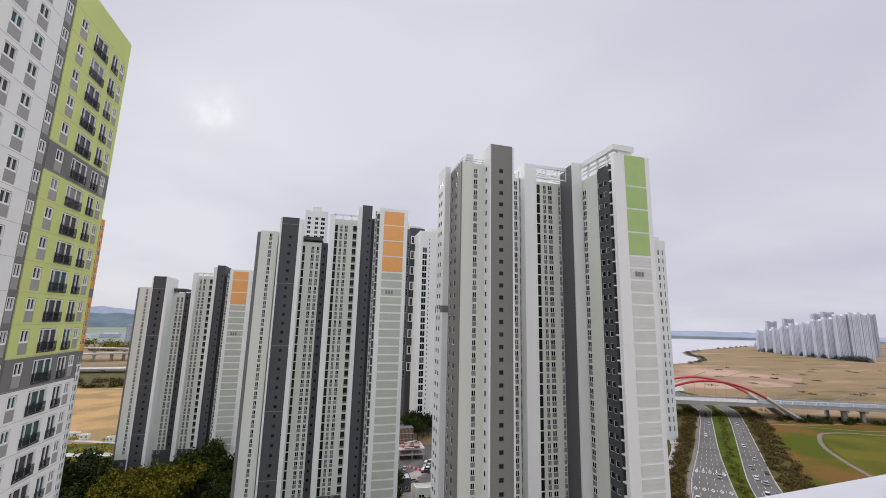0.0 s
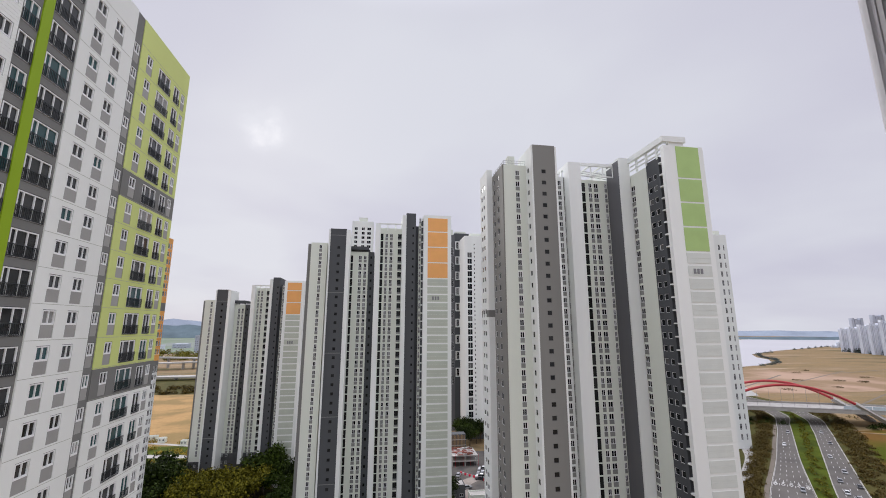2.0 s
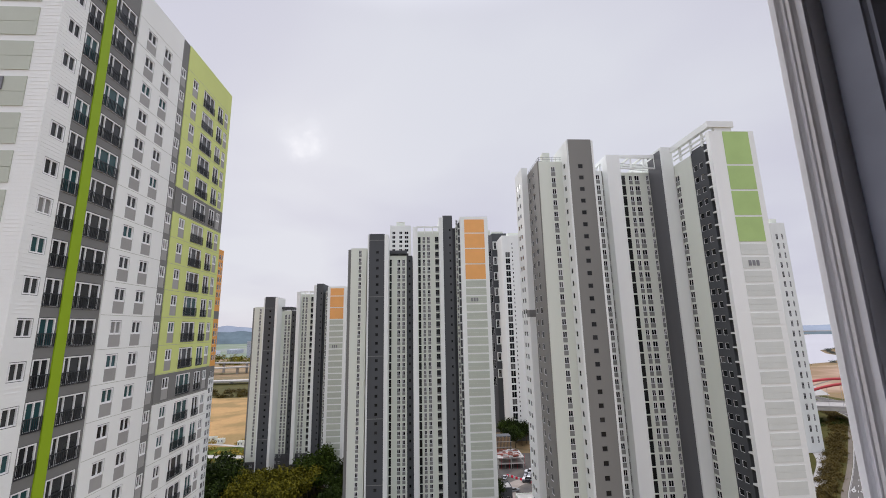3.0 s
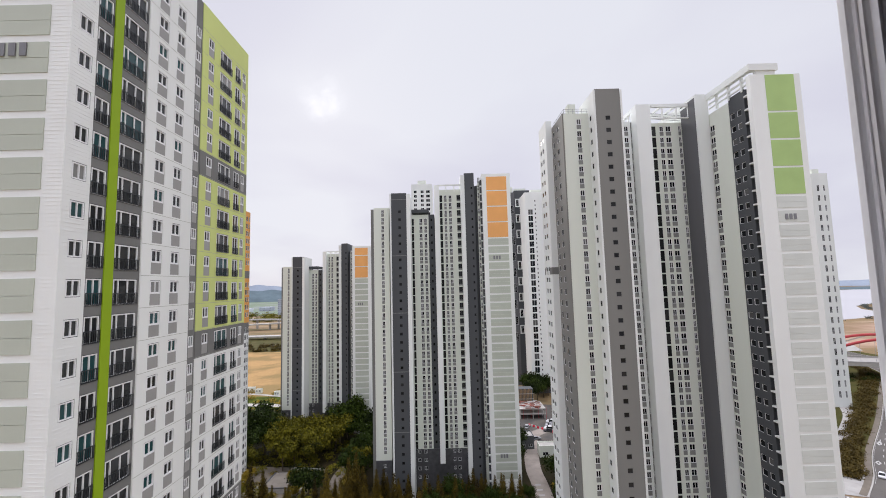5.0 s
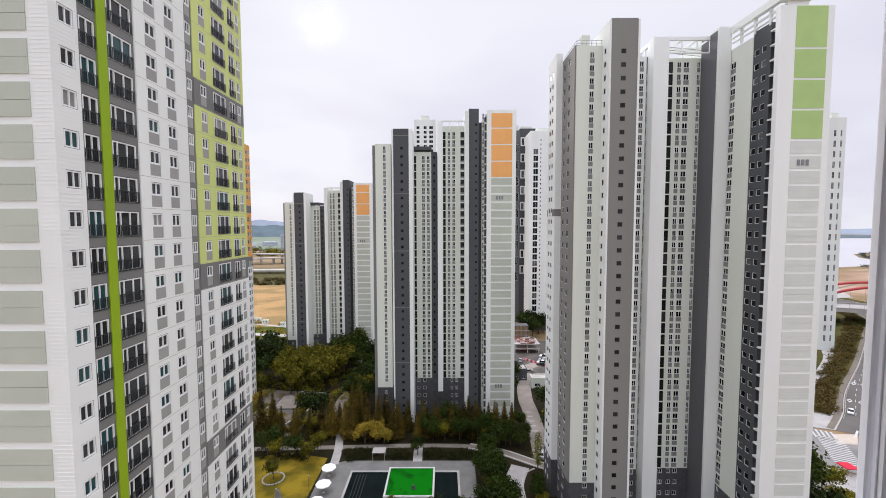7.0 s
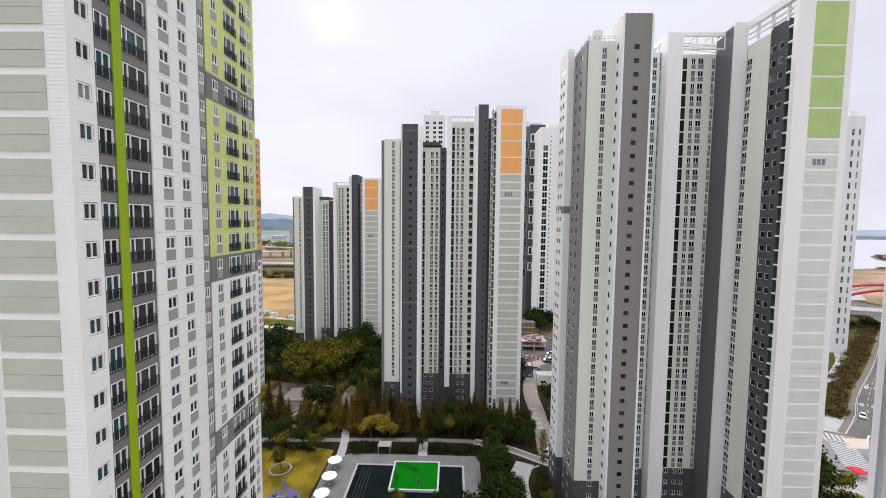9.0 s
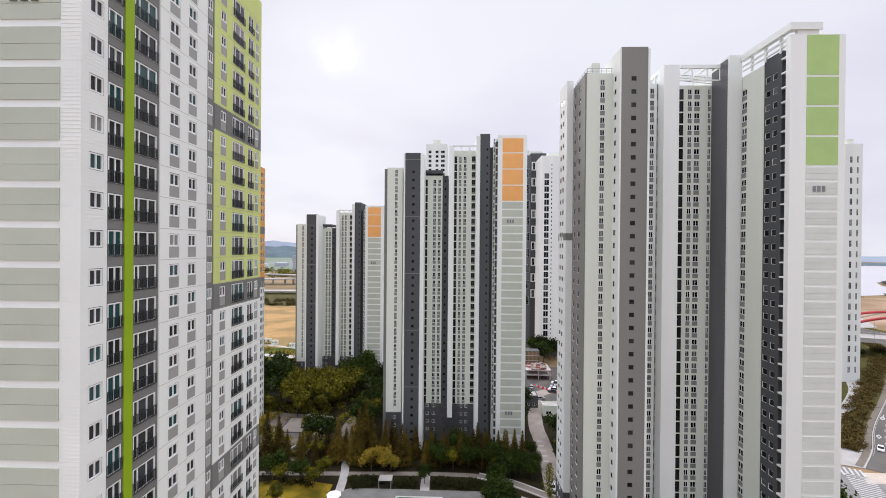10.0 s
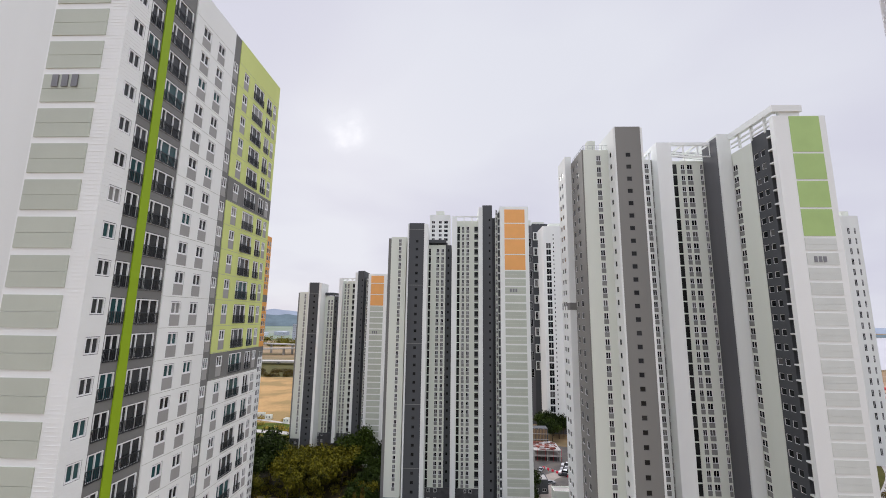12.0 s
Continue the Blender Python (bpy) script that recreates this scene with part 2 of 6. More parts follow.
M_POOL = mat("dark_still_water", (0.006, 0.010, 0.010), 0.1, scale=0.2, spread=0.3, bump=0.02, spec=0.035)
M_WATER = mat("grey_bay_water", (0.45, 0.44, 0.46), 0.3, scale=0.004, spread=0.06, grain=0.05, bump=0.05)
M_BRONZE = foliage_mat("bronze_needles", (0.008, 0.006, 0.002), (0.15, 0.105, 0.014))
M_LEAF = foliage_mat("green_leaves", (0.014, 0.018, 0.003), (0.21, 0.185, 0.014))
M_DEEP = foliage_mat("deep_green_leaves", (0.004, 0.008, 0.002), (0.042, 0.066, 0.008))
M_OLIVE = foliage_mat("olive_brown_leaves", (0.014, 0.011, 0.004), (0.125, 0.088, 0.02))
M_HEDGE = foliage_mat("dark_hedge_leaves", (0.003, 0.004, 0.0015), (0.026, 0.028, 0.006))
# Leaves greyed and blued to carry the haze before distant trees.
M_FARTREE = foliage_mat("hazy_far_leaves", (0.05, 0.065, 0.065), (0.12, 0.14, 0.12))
M_GOLD = foliage_mat("yellowing_leaves", (0.10, 0.085, 0.012), (0.36, 0.25, 0.03))
M_BARK = mat("bark", (0.11, 0.085, 0.06), 0.95, scale=2, spread=0.3, grain=15, bump=0.4)
M_TYRE = mat("tyre_rubber", (0.03, 0.03, 0.03), 0.9, bump=0.0)
M_CARS = [mat(n, c, 0.3, coat=0.8, bump=0.0, spread=0.03) for n, c in (
    ("white_car_paint", (0.75, 0.75, 0.75)), ("black_car_paint", (0.03, 0.03, 0.035)), ("grey_car_paint", (0.25, 0.26, 0.27)), ("silver_car_paint", (0.5, 0.5, 0.52)))]
M_CANVAS = mat("white_parasol_canvas", (0.82, 0.82, 0.82), 0.8, scale=2, spread=0.04)
M_SIGN = mat("grey_sign_metal", (0.23, 0.23, 0.24), 0.5, 0.3, bump=0.0)
# Distance haze is painted into these two pale, bluish tower colours.
M_CITY = mat("far_white_tower_haze_tint", (0.70, 0.73, 0.80), 0.85, scale=0.05, spread=0.1, bump=0.0)
M_CITYD = mat("far_blue_grey_haze_tint", (0.46, 0.49, 0.56), 0.85, scale=0.05, spread=0.1, bump=0.0)
# Far land colour with the haze mixed in, pale and bluish.
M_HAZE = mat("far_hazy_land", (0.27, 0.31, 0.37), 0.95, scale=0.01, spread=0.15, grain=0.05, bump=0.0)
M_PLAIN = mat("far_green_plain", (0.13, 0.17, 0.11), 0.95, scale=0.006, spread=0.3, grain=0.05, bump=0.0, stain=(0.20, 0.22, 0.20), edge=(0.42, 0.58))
# Wooded green turned bluish, so the hill's haze sits in its colour.
M_HILL = mat("far_hazy_wooded_hill", (0.12, 0.16, 0.18), 0.95, scale=0.01, spread=0.25, grain=0.05, bump=0.0)
M_BRICKRED = mat("red_roof_boards", (0.27, 0.075, 0.055), 0.85, scale=0.3, spread=0.3, stain=(0.15, 0.09, 0.07))
M_RUST = mat("ochre_cladding", (0.33, 0.22, 0.12), 0.8, scale=0.4, spread=0.2)
M_TENT = mat("red_awning_cloth", (0.65, 0.02, 0.05), 0.7, spread=0.08)


def ground_mat():
    """Open land: dry grass, bare soil, reclaimed flats and scrub in broad patches."""
    m = bpy.data.materials.new("open_land")
    m.use_nodes = True
    n, l = m.node_tree.nodes, m.node_tree.links
    b = n["Principled BSDF"]
    b.inputs["Roughness"].default_value = 0.95
    b.inputs["Specular IOR Level"].default_value = 0.15
    co = n.new("ShaderNodeNewGeometry")
    mp = n.new("ShaderNodeMapping")
    mp.inputs["Rotation"].default_value = (0, 0, radians(-38))
    mp.inputs["Scale"].default_value = (0.3, 1.3, 1)
    l.new(co.outputs["Position"], mp.inputs[0])
    big = n.new("ShaderNodeTexNoise")
    big.inputs["Scale"].default_value, big.inputs["Detail"].default_value, big.inputs["Roughness"].default_value = 0.014, 9, 0.68
    l.new(mp.outputs[0], big.inputs["Vector"])
    r = n.new("ShaderNodeValToRGB")
    r.color_ramp.elements[0].position, r.color_ramp.elements[0].color = 0.34, (0.085, 0.078, 0.03, 1)
    r.color_ramp.elements[1].position, r.color_ramp.elements[1].color = 0.68, (0.36, 0.28, 0.21, 1)
    for p, c in ((0.43, (0.17, 0.125, 0.065)), (0.49, (0.23, 0.155, 0.075)), (0.54, (0.20, 0.145, 0.08)), (0.60, (0.27, 0.185, 0.105))):
        e = r.color_ramp.elements.new(p)
        e.color = (*c, 1)
    l.new(big.outputs[0], r.inputs[0])
    fine = n.new("ShaderNodeTexNoise")
    fine.inputs["Scale"].default_value, fine.inputs["Detail"].default_value = 0.35, 6
    l.new(co.outputs["Position"], fine.inputs["Vector"])
    mr = n.new("ShaderNodeMapRange")
    mr.inputs["To Min"].default_value, mr.inputs["To Max"].default_value = 0.7, 1.3
    l.new(fine.outputs[0], mr.inputs["Value"])
    hv = n.new("ShaderNodeHueSaturation")
    l.new(mr.outputs[0], hv.inputs["Value"])
    l.new(r.outputs[0], hv.inputs["Color"])
    l.new(hv.outputs[0], b.inputs["Base Color"])
    return m


M_LAND = ground_mat()
M_MEADOW = mat("green_brown_meadow", (0.115, 0.062, 0.016), 0.95, scale=0.018, spread=0.35, grain=0.9, stain=(0.062, 0.072, 0.005), edge=(0.44, 0.56), bump=0.4)
M_GREENM = mat("fresh_meadow_grass", (0.088, 0.080, 0.010), 0.95, scale=0.03, spread=0.3, grain=0.9, stain=(0.058, 0.066, 0.006), edge=(0.4, 0.6), bump=0.4)
M_BARE = mat("bare_pink_soil", (0.34, 0.235, 0.17), 0.95, scale=0.012, spread=0.2, grain=0.2, stain=(0.24, 0.165, 0.10), edge=(0.42, 0.6), bump=0.2)
M_VERGE = mat("scrub_verge", (0.075, 0.062, 0.02), 0.95, scale=0.1, spread=0.3, grain=1.2, stain=(0.045, 0.048, 0.012), bump=0.4)
M_GRASS = mat("bright_verge_grass", (0.062, 0.08, 0.007), 0.95, scale=0.1, spread=0.3, grain=1.2, stain=(0.032, 0.045, 0.005), bump=0.4)
M_SAND = mat("dry_ochre_field", (0.34, 0.21, 0.09), 0.95, scale=0.035, spread=0.25, grain=0.4, streak=1.0, edge=(0.42, 0.6), stain=(0.24, 0.165, 0.07), bump=0.2)

# ---------------------------------------------------------------- mesh helpers


def box(bm, x0, x1, y0, y1, z0, z1, mi=0):
    v = [bm.verts.new((x, y, z)) for z in (z0, z1) for x, y in ((x0, y0), (x1, y0), (x1, y1), (x0, y1))]
    for q in ((3, 2, 1, 0), (4, 5, 6, 7), (0, 1, 5, 4), (1, 2, 6, 5), (2, 3, 7, 6), (3, 0, 4, 7)):
        bm.faces.new([v[i] for i in q]).material_index = mi


def cyl(bm, p0, p1, r0, r1=None, n=8, mi=0):
    """A tapered round bar from p0 to p1."""
    r1 = r0 if r1 is None else r1
    p0, p1 = Vector(p0), Vector(p1)
    q = (p1 - p0).to_track_quat("Z", "Y")
    rings = []
    for p, r in ((p0, r0), (p1, r1)):
        rings.append([bm.verts.new(p + q @ Vector((r * math.cos(a), r * math.sin(a), 0))) for a in (2 * math.pi * i / n for i in range(n))])
    for i in range(n):
        bm.faces.new((rings[0][i], rings[0][(i + 1) % n], rings[1][(i + 1) % n], rings[1][i])).material_index = mi
    bm.faces.new(rings[0][::-1]).material_index = mi
    bm.faces.new(rings[1]).material_index = mi


def ob_of(name, bm, materials, parent=None, label=""):
    me = bpy.data.meshes.new(name)
    bm.to_mesh(me)
    bm.free()
    for m in materials if isinstance(materials, (list, tuple)) else [materials]:
        me.materials.append(m)
    o = new(name, me)
    if parent is not None:
        o.parent = parent
    if label:
        tagged(o, label)
    return o


def part(name, bm, material, parent, label=""):
    return ob_of(name, bm, material, parent, label)


def repeat(name, me, m, parent, label=""):
    """One more piece on mesh data that is already there."""
    o = new(name, me)
    o.parent = parent
    o.matrix_basis = m
    if label:
        tagged(o, label)
    return o


def thing(name, label, category, group="", at=(0, 0, 0)):
    o = new(name)
    o.location = at
    o.empty_display_size = 0.5
    return tagged(o, label, category, group)


def sheet(name, pts, z, material, label="", category="", thick=0.0, kind="structure"):
    """A flat polygon of ground at height z; with thick, a slab whose sides show."""
    bm = bmesh.new()
    top = [bm.verts.new((x, y, z)) for x, y in pts]
    f = bm.faces.new(top)
    if f.normal.z < 0 or sum((pts[i][0] - pts[i - 1][0]) * (pts[i][1] + pts[i - 1][1]) for i in range(len(pts))) > 0:
        f.normal_flip()
    if thick:
        low = [bm.verts.new((x, y, z - thick)) for x, y in pts]
        for i in range(len(pts)):
            bm.faces.new((top[i - 1], top[i], low[i], low[i - 1]))
    bmesh.ops.recalc_face_normals(bm, faces=bm.faces) if thick else None
    o = ob_of(name, bm, material)
    return tagged(o, label, category, kind=kind)


def spline(pts, n=8):
    """Smooth line through the points."""
    out = []
    for i in range(len(pts) - 1):
        p = [Vector(pts[max(0, min(len(pts) - 1, i + k))]) for k in (-1, 0, 1, 2)]
        for j in range(n):
            t = j / n
            out.append(0.5 * ((2 * p[1]) + (p[2] - p[0]) * t + (2 * p[0] - 5 * p[1] + 4 * p[2] - p[3]) * t * t + (3 * p[1] - p[0] - 3 * p[2] + p[3]) * t ** 3))
    return out + [Vector(pts[-1])]


def ribbon(name, pts, w0, w1, z, material, label, category, thick=0.0, kind="structure"):
    """A strip along a line, from w0 to w1 metres off it (to the right of its way)."""
    line = [Vector((p[0], p[1], 0)) for p in spline(pts)]
    bm = bmesh.new()
    rows = []
    for i, p in enumerate(line):
        d = (line[min(i + 1, len(line) - 1)] - line[max(i - 1, 0)]).normalized()
        s = Vector((d.y, -d.x, 0))
        a, b = p + s * w0, p + s * w1
        rows.append([bm.verts.new((q.x, q.y, zz)) for q, zz in ((a, z - thick), (a, z), (b, z), (b, z - thick))])
    for r, q in zip(rows, rows[1:]):
        for k in (range(3) if thick else (1,)):
            bm.faces.new((r[k], r[k + 1], q[k + 1], q[k]))
    return tagged(ob_of(name, bm, material), label, category, kind=kind)


# ways in which a facade can face: its plane, along it and up
def face_s(y):  # towards -y
    return lambda u, z, d: (u, y + d, z)


def face_w(x):  # towards -x
    return lambda u, z, d: (x + d, -u, z)


def face_e(x):  # towards +x
    return lambda u, z, d: (x - d, u, z)


def facade(bm, P, u0, u1, z0, z1, holes=(), depth=0.2, mi=0):
    """A wall plane with openings. holes: (ua, ub, list of (za, zb)); all openings have reveals of that depth."""
    us = sorted({u0, u1, *(h[0] for h in holes), *(h[1] for h in holes)})
    for a, b in zip(us, us[1:]):
        gaps = sorted(g for h in holes if h[0] <= a + 1e-6 and h[1] >= b - 1e-6 for g in h[2])
        z = z0
        for g0, g1 in gaps + [(z1, z1)]:
            if g0 > z + 1e-6:
                bm.faces.new([bm.verts.new(P(*c, 0)) for c in ((a, z), (b, z), (b, g0), (a, g0))]).material_index = mi
            z = g1
    for ua, ub, gaps in holes:
        for g0, g1 in gaps:
            ring = ((ua, g0), (ub, g0), (ub, g1), (ua, g1))
            o, i = [bm.verts.new(P(*c, 0)) for c in ring], [bm.verts.new(P(*c, depth)) for c in ring]
            for k in range(4):
                bm.faces.new((o[k - 1], o[k], i[k], i[k - 1])).material_index = mi
            bm.faces.new(i).material_index = mi


def block(parent, name, x0, x1, y0, y1, z0, z1, material, south=(), west=(), east=(), label="", cap=True):
    """One volume of a building, with openings in its south, west and east faces."""
    bm = bmesh.new()
    facade(bm, face_s(y0), x0, x1, z0, z1, south)
    facade(bm, face_w(x0), -y1, -y0, z0, z1, west)
    facade(bm, face_e(x1), y0, y1, z0, z1, east)
    for q in (((x1, y1, z0), (x0, y1, z0), (x0, y1, z1), (x1, y1, z1)), ((x0, y0, z1), (x1, y0, z1), (x1, y1, z1), (x0, y1, z1))):
        bm.faces.new([bm.verts.new(c) for c in q])
    if cap:  # parapet that stands up round the roof
        for a in ((x0, x1, y0, y0 + 0.2), (x0, x1, y1 - 0.2, y1), (x0, x0 + 0.2, y0 + 0.2, y1 - 0.2), (x1 - 0.2, x1, y0 + 0.2, y1 - 0.2)):
            box(bm, a[0], a[1], a[2], a[3], z1 + 0.002, z1 + 0.5)
    bmesh.ops.remove_doubles(bm, verts=bm.verts, dist=0.0005)
    return part(name, bm, material, parent, label)


MESHES = {}


def lattice(bm, xs, zs, solid, y0, y1, mi):
    """One connected grid of bars: the cells of xs by zs that solid(i, j) picks, from y0 to y1 deep."""
    verts = {}

    def at(i, j, y):
        key = (i, j, y)
        if key not in verts:
            verts[key] = bm.verts.new((xs[i], y, zs[j]))
        return verts[key]

    nx, nz = len(xs) - 1, len(zs) - 1
    full = lambda i, j: 0 <= i < nx and 0 <= j < nz and solid(i, j)
    for i in range(nx):
        for j in range(nz):
            if not full(i, j):
                continue
            c = ((i, j), (i + 1, j), (i + 1, j + 1), (i, j + 1))
            quads = [[at(*p, y0) for p in c], [at(*p, y1) for p in c[::-1]]]
            for k, (di, dj) in enumerate(((0, -1), (1, 0), (0, 1), (-1, 0))):
                if not full(i + di, j + dj):
                    p, q = c[k], c[(k + 1) % 4]
                    quads.append([at(*q, y0), at(*p, y0), at(*p, y1), at(*q, y1)])
            for v in quads:
                bm.faces.new(v).material_index = mi(i, j)


def window_mesh(w, h, sill=0.0, rail=0.0, slide=True, panes=2, only="", dark=False, near=False):
    """Window in an opening w by h that looks to -y, its lower left corner at the origin. sill: height of a solid infill
    panel below the sash; rail: height of a barred guard before it. only: frame, pane or railing alone; empty: all in one.
    Slots: frame, glass, infill, rail."""
    key = (round(w, 2), round(h, 2), sill, rail, slide, panes, only, dark, near)
    if key in MESHES:
        return MESHES[key]
    bm = bmesh.new()
    f = (0.095 if w < 1.6 else 0.1) if near else 0.06 if panes == 1 else 0.09
    y_out, g = (0.02, 0.045) if near else (0.05, 0.0)  # g: dark ring round the frame of a window seen close by, in place of the reveal's shade
    mid = [w * q for q in {1: (), 2: (0.5,), 3: (0.22, 0.61)}[panes]]
    xs = [g, g + f, *itertools.chain(*((m - f * 0.4, m + f * 0.4) for m in mid)), w - g - f, w - g]
    if only in ("", "frame"):
        zs = ([0, sill - 0.02] if sill else []) + [sill + g, sill + g + f, h - g - f, h - g]
        top = len(zs) - 2
        lattice(bm, xs, zs, lambda i, j: i % 2 == 0 or j != top - 1, y_out, 0.14, lambda i, j: 2 if sill and j < 1 else 0)
        if g:
            lattice(bm, [0, g - 0.001, w - g + 0.001, w], [sill, sill + g - 0.001, h - g + 0.001, h], lambda i, j: i != 1 or j != 1, y_out + 0.03, 0.13, lambda i, j: 3)
    if only in ("", "pane"):
        box(bm, g + f, w - g - f, 0.122, 0.135, sill + g + f, h - g - f, 1)
    if rail and only in ("", "railing"):
        k = max(3, int(w / 0.15))
        bars = sorted(itertools.chain(*((w * i / k - 0.016, w * i / k + 0.016) for i in range(k + 1))))
        lattice(bm, bars, [0.06, 0.13, rail, rail + 0.06], lambda i, j: i % 2 == 0 or j != 1, -0.07, -0.03, lambda i, j: 3)
    me = bpy.data.meshes.new("window")
    bm.to_mesh(me)
    bm.free()
    for m in (M_RAIL if dark else M_FRAME, M_GLASSN if near else M_SMOKE if dark else M_GLASS, M_INFILL if near else M_LOUVRE, M_RAIL):
        me.materials.append(m)
    MESHES[key] = me
    return me


ROT = {"s": 0.0, "w": -90.0, "e": 90.0}


def windows(parent, way, plane, cols, rows, deep=True, **kw):
    """Rows of windows in a face. cols: (ua, ub) along the face; rows: (za, zb). Returns the openings for facade()."""
    out = []
    for ua, ub in cols:
        gaps = []
        for za, zb in rows:
            gaps.append((za, zb))
            at = {"s": (ua, plane, za), "w": (plane, -ua, za), "e": (plane, ua, za)}[way]
            m = pose(*at, 0, 0, ROT[way])
            if deep:  # pane and guard are pieces of their own
                o = repeat("window", window_mesh(ub - ua, zb - za, only="frame", **kw), m, parent)
                repeat("pane", window_mesh(ub - ua, zb - za, only="pane", **kw), Matrix(), o)
                if kw.get("rail"):
                    repeat("railing", window_mesh(ub - ua, zb - za, only="railing", **kw), Matrix(), o, "dark barred steel railing")
            else:
                repeat("window", window_mesh(ub - ua, zb - za, **kw), m, parent)
        out.append((ua, ub, gaps))
    return out


H = 2.9


def rows(head, k0, k1, h, skip=()):
    """Openings of height h below the heads of floors k0 to k1."""
    return [(head + H * k - h, head + H * k) for k in range(k0, k1) if k not in skip]


def slab_lines(bm, x0, x1, y, z0, n, step, mi=0):
    for k in range(n):
        box(bm, x0, x1, y - 0.012, y, z0 + k * step, z0 + k * step + 0.03, mi)


def sign_bars(parent, x0, y, z, h, n=3, pitch=0.75):
    """Raised metal block figures on a wall, as plain bars."""
    bm = bmesh.new()
    for i in range(n):
        x = x0 + i * h * pitch
        box(bm, x, x + h * 0.5, y - 0.1, y - 0.02, z, z + h)
    return part("sign", bm, M_SIGN, parent, "plain grey metal sign bars")


def end_panels(parent, x0, x1, y, z_top, z_bot, n_big, big_mat, big_label, small_mat, small_label, extra=0.0):
    """Raised rendered panels on a blank end wall: n_big of two storeys, then one to a storey."""
    z = z_top
    bmb = bmesh.new()
    box(bmb, x0, x1, y - 0.07, y - 0.001, 0.0, 2 * H - 0.4)
    big = None
    for i in range(n_big):
        z -= 2 * H
        if i == 0 and extra:
            bm0 = bmesh.new()
            box(bm0, x0, x1, y - 0.07, y - 0.001, z + 0.2, z + 2 * H - 0.2 + extra)
            part("panel", bm0, big_mat, parent, big_label)
        elif big is None:
            big = part("panel", bmb, big_mat, parent, big_label)
            big.location.z = z + 0.2
        else:
            repeat("panel", big.data, pose(0, 0, z + 0.2), parent, big_label)
    bms = bmesh.new()
    for a, b in ((0.0, 1.12), (1.15, H - 0.55)):
        box(bms, x0, x1, y - 0.07, y - 0.001, a, b)
    small = None
    while z - H > z_bot:
        z -= H
        if small is None:
            small = part("panel", bms, small_mat, parent, small_label)
            small.location.z = z + 0.28
        else:
            repeat("panel", small.data, pose(0, 0, z + 0.28), parent, small_label)


# ---------------------------------------------------------------- tower with yellow-green wing
def near_tower():
    t = thing("apartment_tower", "tall white apartment tower with yellow-green, grey and leaf-green painted bays", "apartment building")
    X, top, zb = -27.0, 105.6, 0.0
    hd = 1.15  # window heads at hd + H * k
    N = 36
    # lapped white siding round the corner, with one small window a floor
    win = windows(t, "e", X, [(29.36, 30.62)], rows(hd, 1, N, 1.32), near=True)
    block(t, "wall", -33.2, X, 28.7, 30.95, zb, top, M_SIDING, east=win, label="white lapped siding")
    bm = bmesh.new()
    for k in range(int((top - zb) / 0.29)):
        z = zb + k * 0.29
        box(bm, -28.5, X + 0.014, 28.686, 28.7, z, z + 0.02)
        in_window = any(hd + H * j - 1.38 < z < hd + H * j + 0.06 for j in range(1, N))
        for a, b in ((28.7, 29.32), (30.66, 30.93)) if in_window else ((28.7, 30.93),):
            box(bm, X, X + 0.014, a, b, z, z + 0.02)
    tagged(part("siding_lap", bm, M_SIDING, t), kind="stuff")
    end_panels(t, -33.0, -28.54, 28.7, hd + H * 35 + 0.35, 4, 0, M_PANEL, "", M_PANEL, "sage grey render panel with a joint")
    sign_bars(t, -32.2, 28.63, 90.05, 1.0, pitch=0.8)
    # grey bay with railed glazing and a green pilaster
    winA = windows(t, "e", X - 0.12, [(31.15, 32.6)], rows(hd + 0.1, 1, N, 2.15), near=True, rail=0.95, panes=2)
    winB = windows(t, "e", X - 0.12, [(33.75, 36.4)], rows(hd + 0.1, 1, N, 2.2), near=True, rail=0.95, panes=3)
    block(t, "wall", -33.2, X - 0.12, 30.95, 36.6, zb, top, M_SPANDREL, east=winA + winB, label="grey painted bay")
    bm = bmesh.new()
    box(bm, X - 0.119, X - 0.01, 32.68, 33.58, zb, top + 0.5)
    part("pilaster", bm, M_GREEN, t, "leaf-green painted pilaster")
    # white field with infill panels below the windows
    cols = [(37.86, 39.28), (40.56, 41.9)]
    win = windows(t, "e", X, cols, rows(hd, 1, N, 2.3), near=True, sill=1.08)
    block(t, "wall", -33.2, X, 36.6, 43.66, zb, top, M_WHITE, east=win, label="white painted bay")
    win = windows(t, "e", X - 0.08, [(43.9, 44.85)], rows(hd, 1, N, 2.3), near=True, sill=1.08)
    block(t, "wall", -33.2, X - 0.08, 43.66, 45.0, zb, top, M_SPANDREL, east=win, label="grey painted strip")
    # coloured wing, banded by height
    bands = ((zb, 16, M_WHITE, "white painted band"), (16, 17, M_SPANDREL, "grey painted band"), (17, 23, M_WHITE, "white painted band"),
             (23, 24, M_SPANDREL, "grey painted band"), (24, 30, M_YELLOW, "yellow-green painted band"), (30, 31, M_SPANDREL, "grey painted band"),
             (31, 36, M_YELLOW, "yellow-green painted band"))
    for a, b, m, lab in bands:
        z0 = zb if a == zb else hd + H * (a - 1) + 0.35
        z1 = top if b == 36 else hd + H * (b - 1) + 0.35
        k0, k1 = (1 if a == zb else a), b
        w = windows(t, "e", X, [(46.22, 47.4)], rows(hd, k0, k1, 2.25), near=True, sill=1.05)
        w += windows(t, "e", X, [(48.73, 51.5)], rows(hd + 0.05, k0, k1, 2.3), near=True, rail=0.95, panes=3)
        w += windows(t, "e", X, [(52.4, 53.84)], rows(hd, k0, k1, 2.25), near=True, rail=0.8)
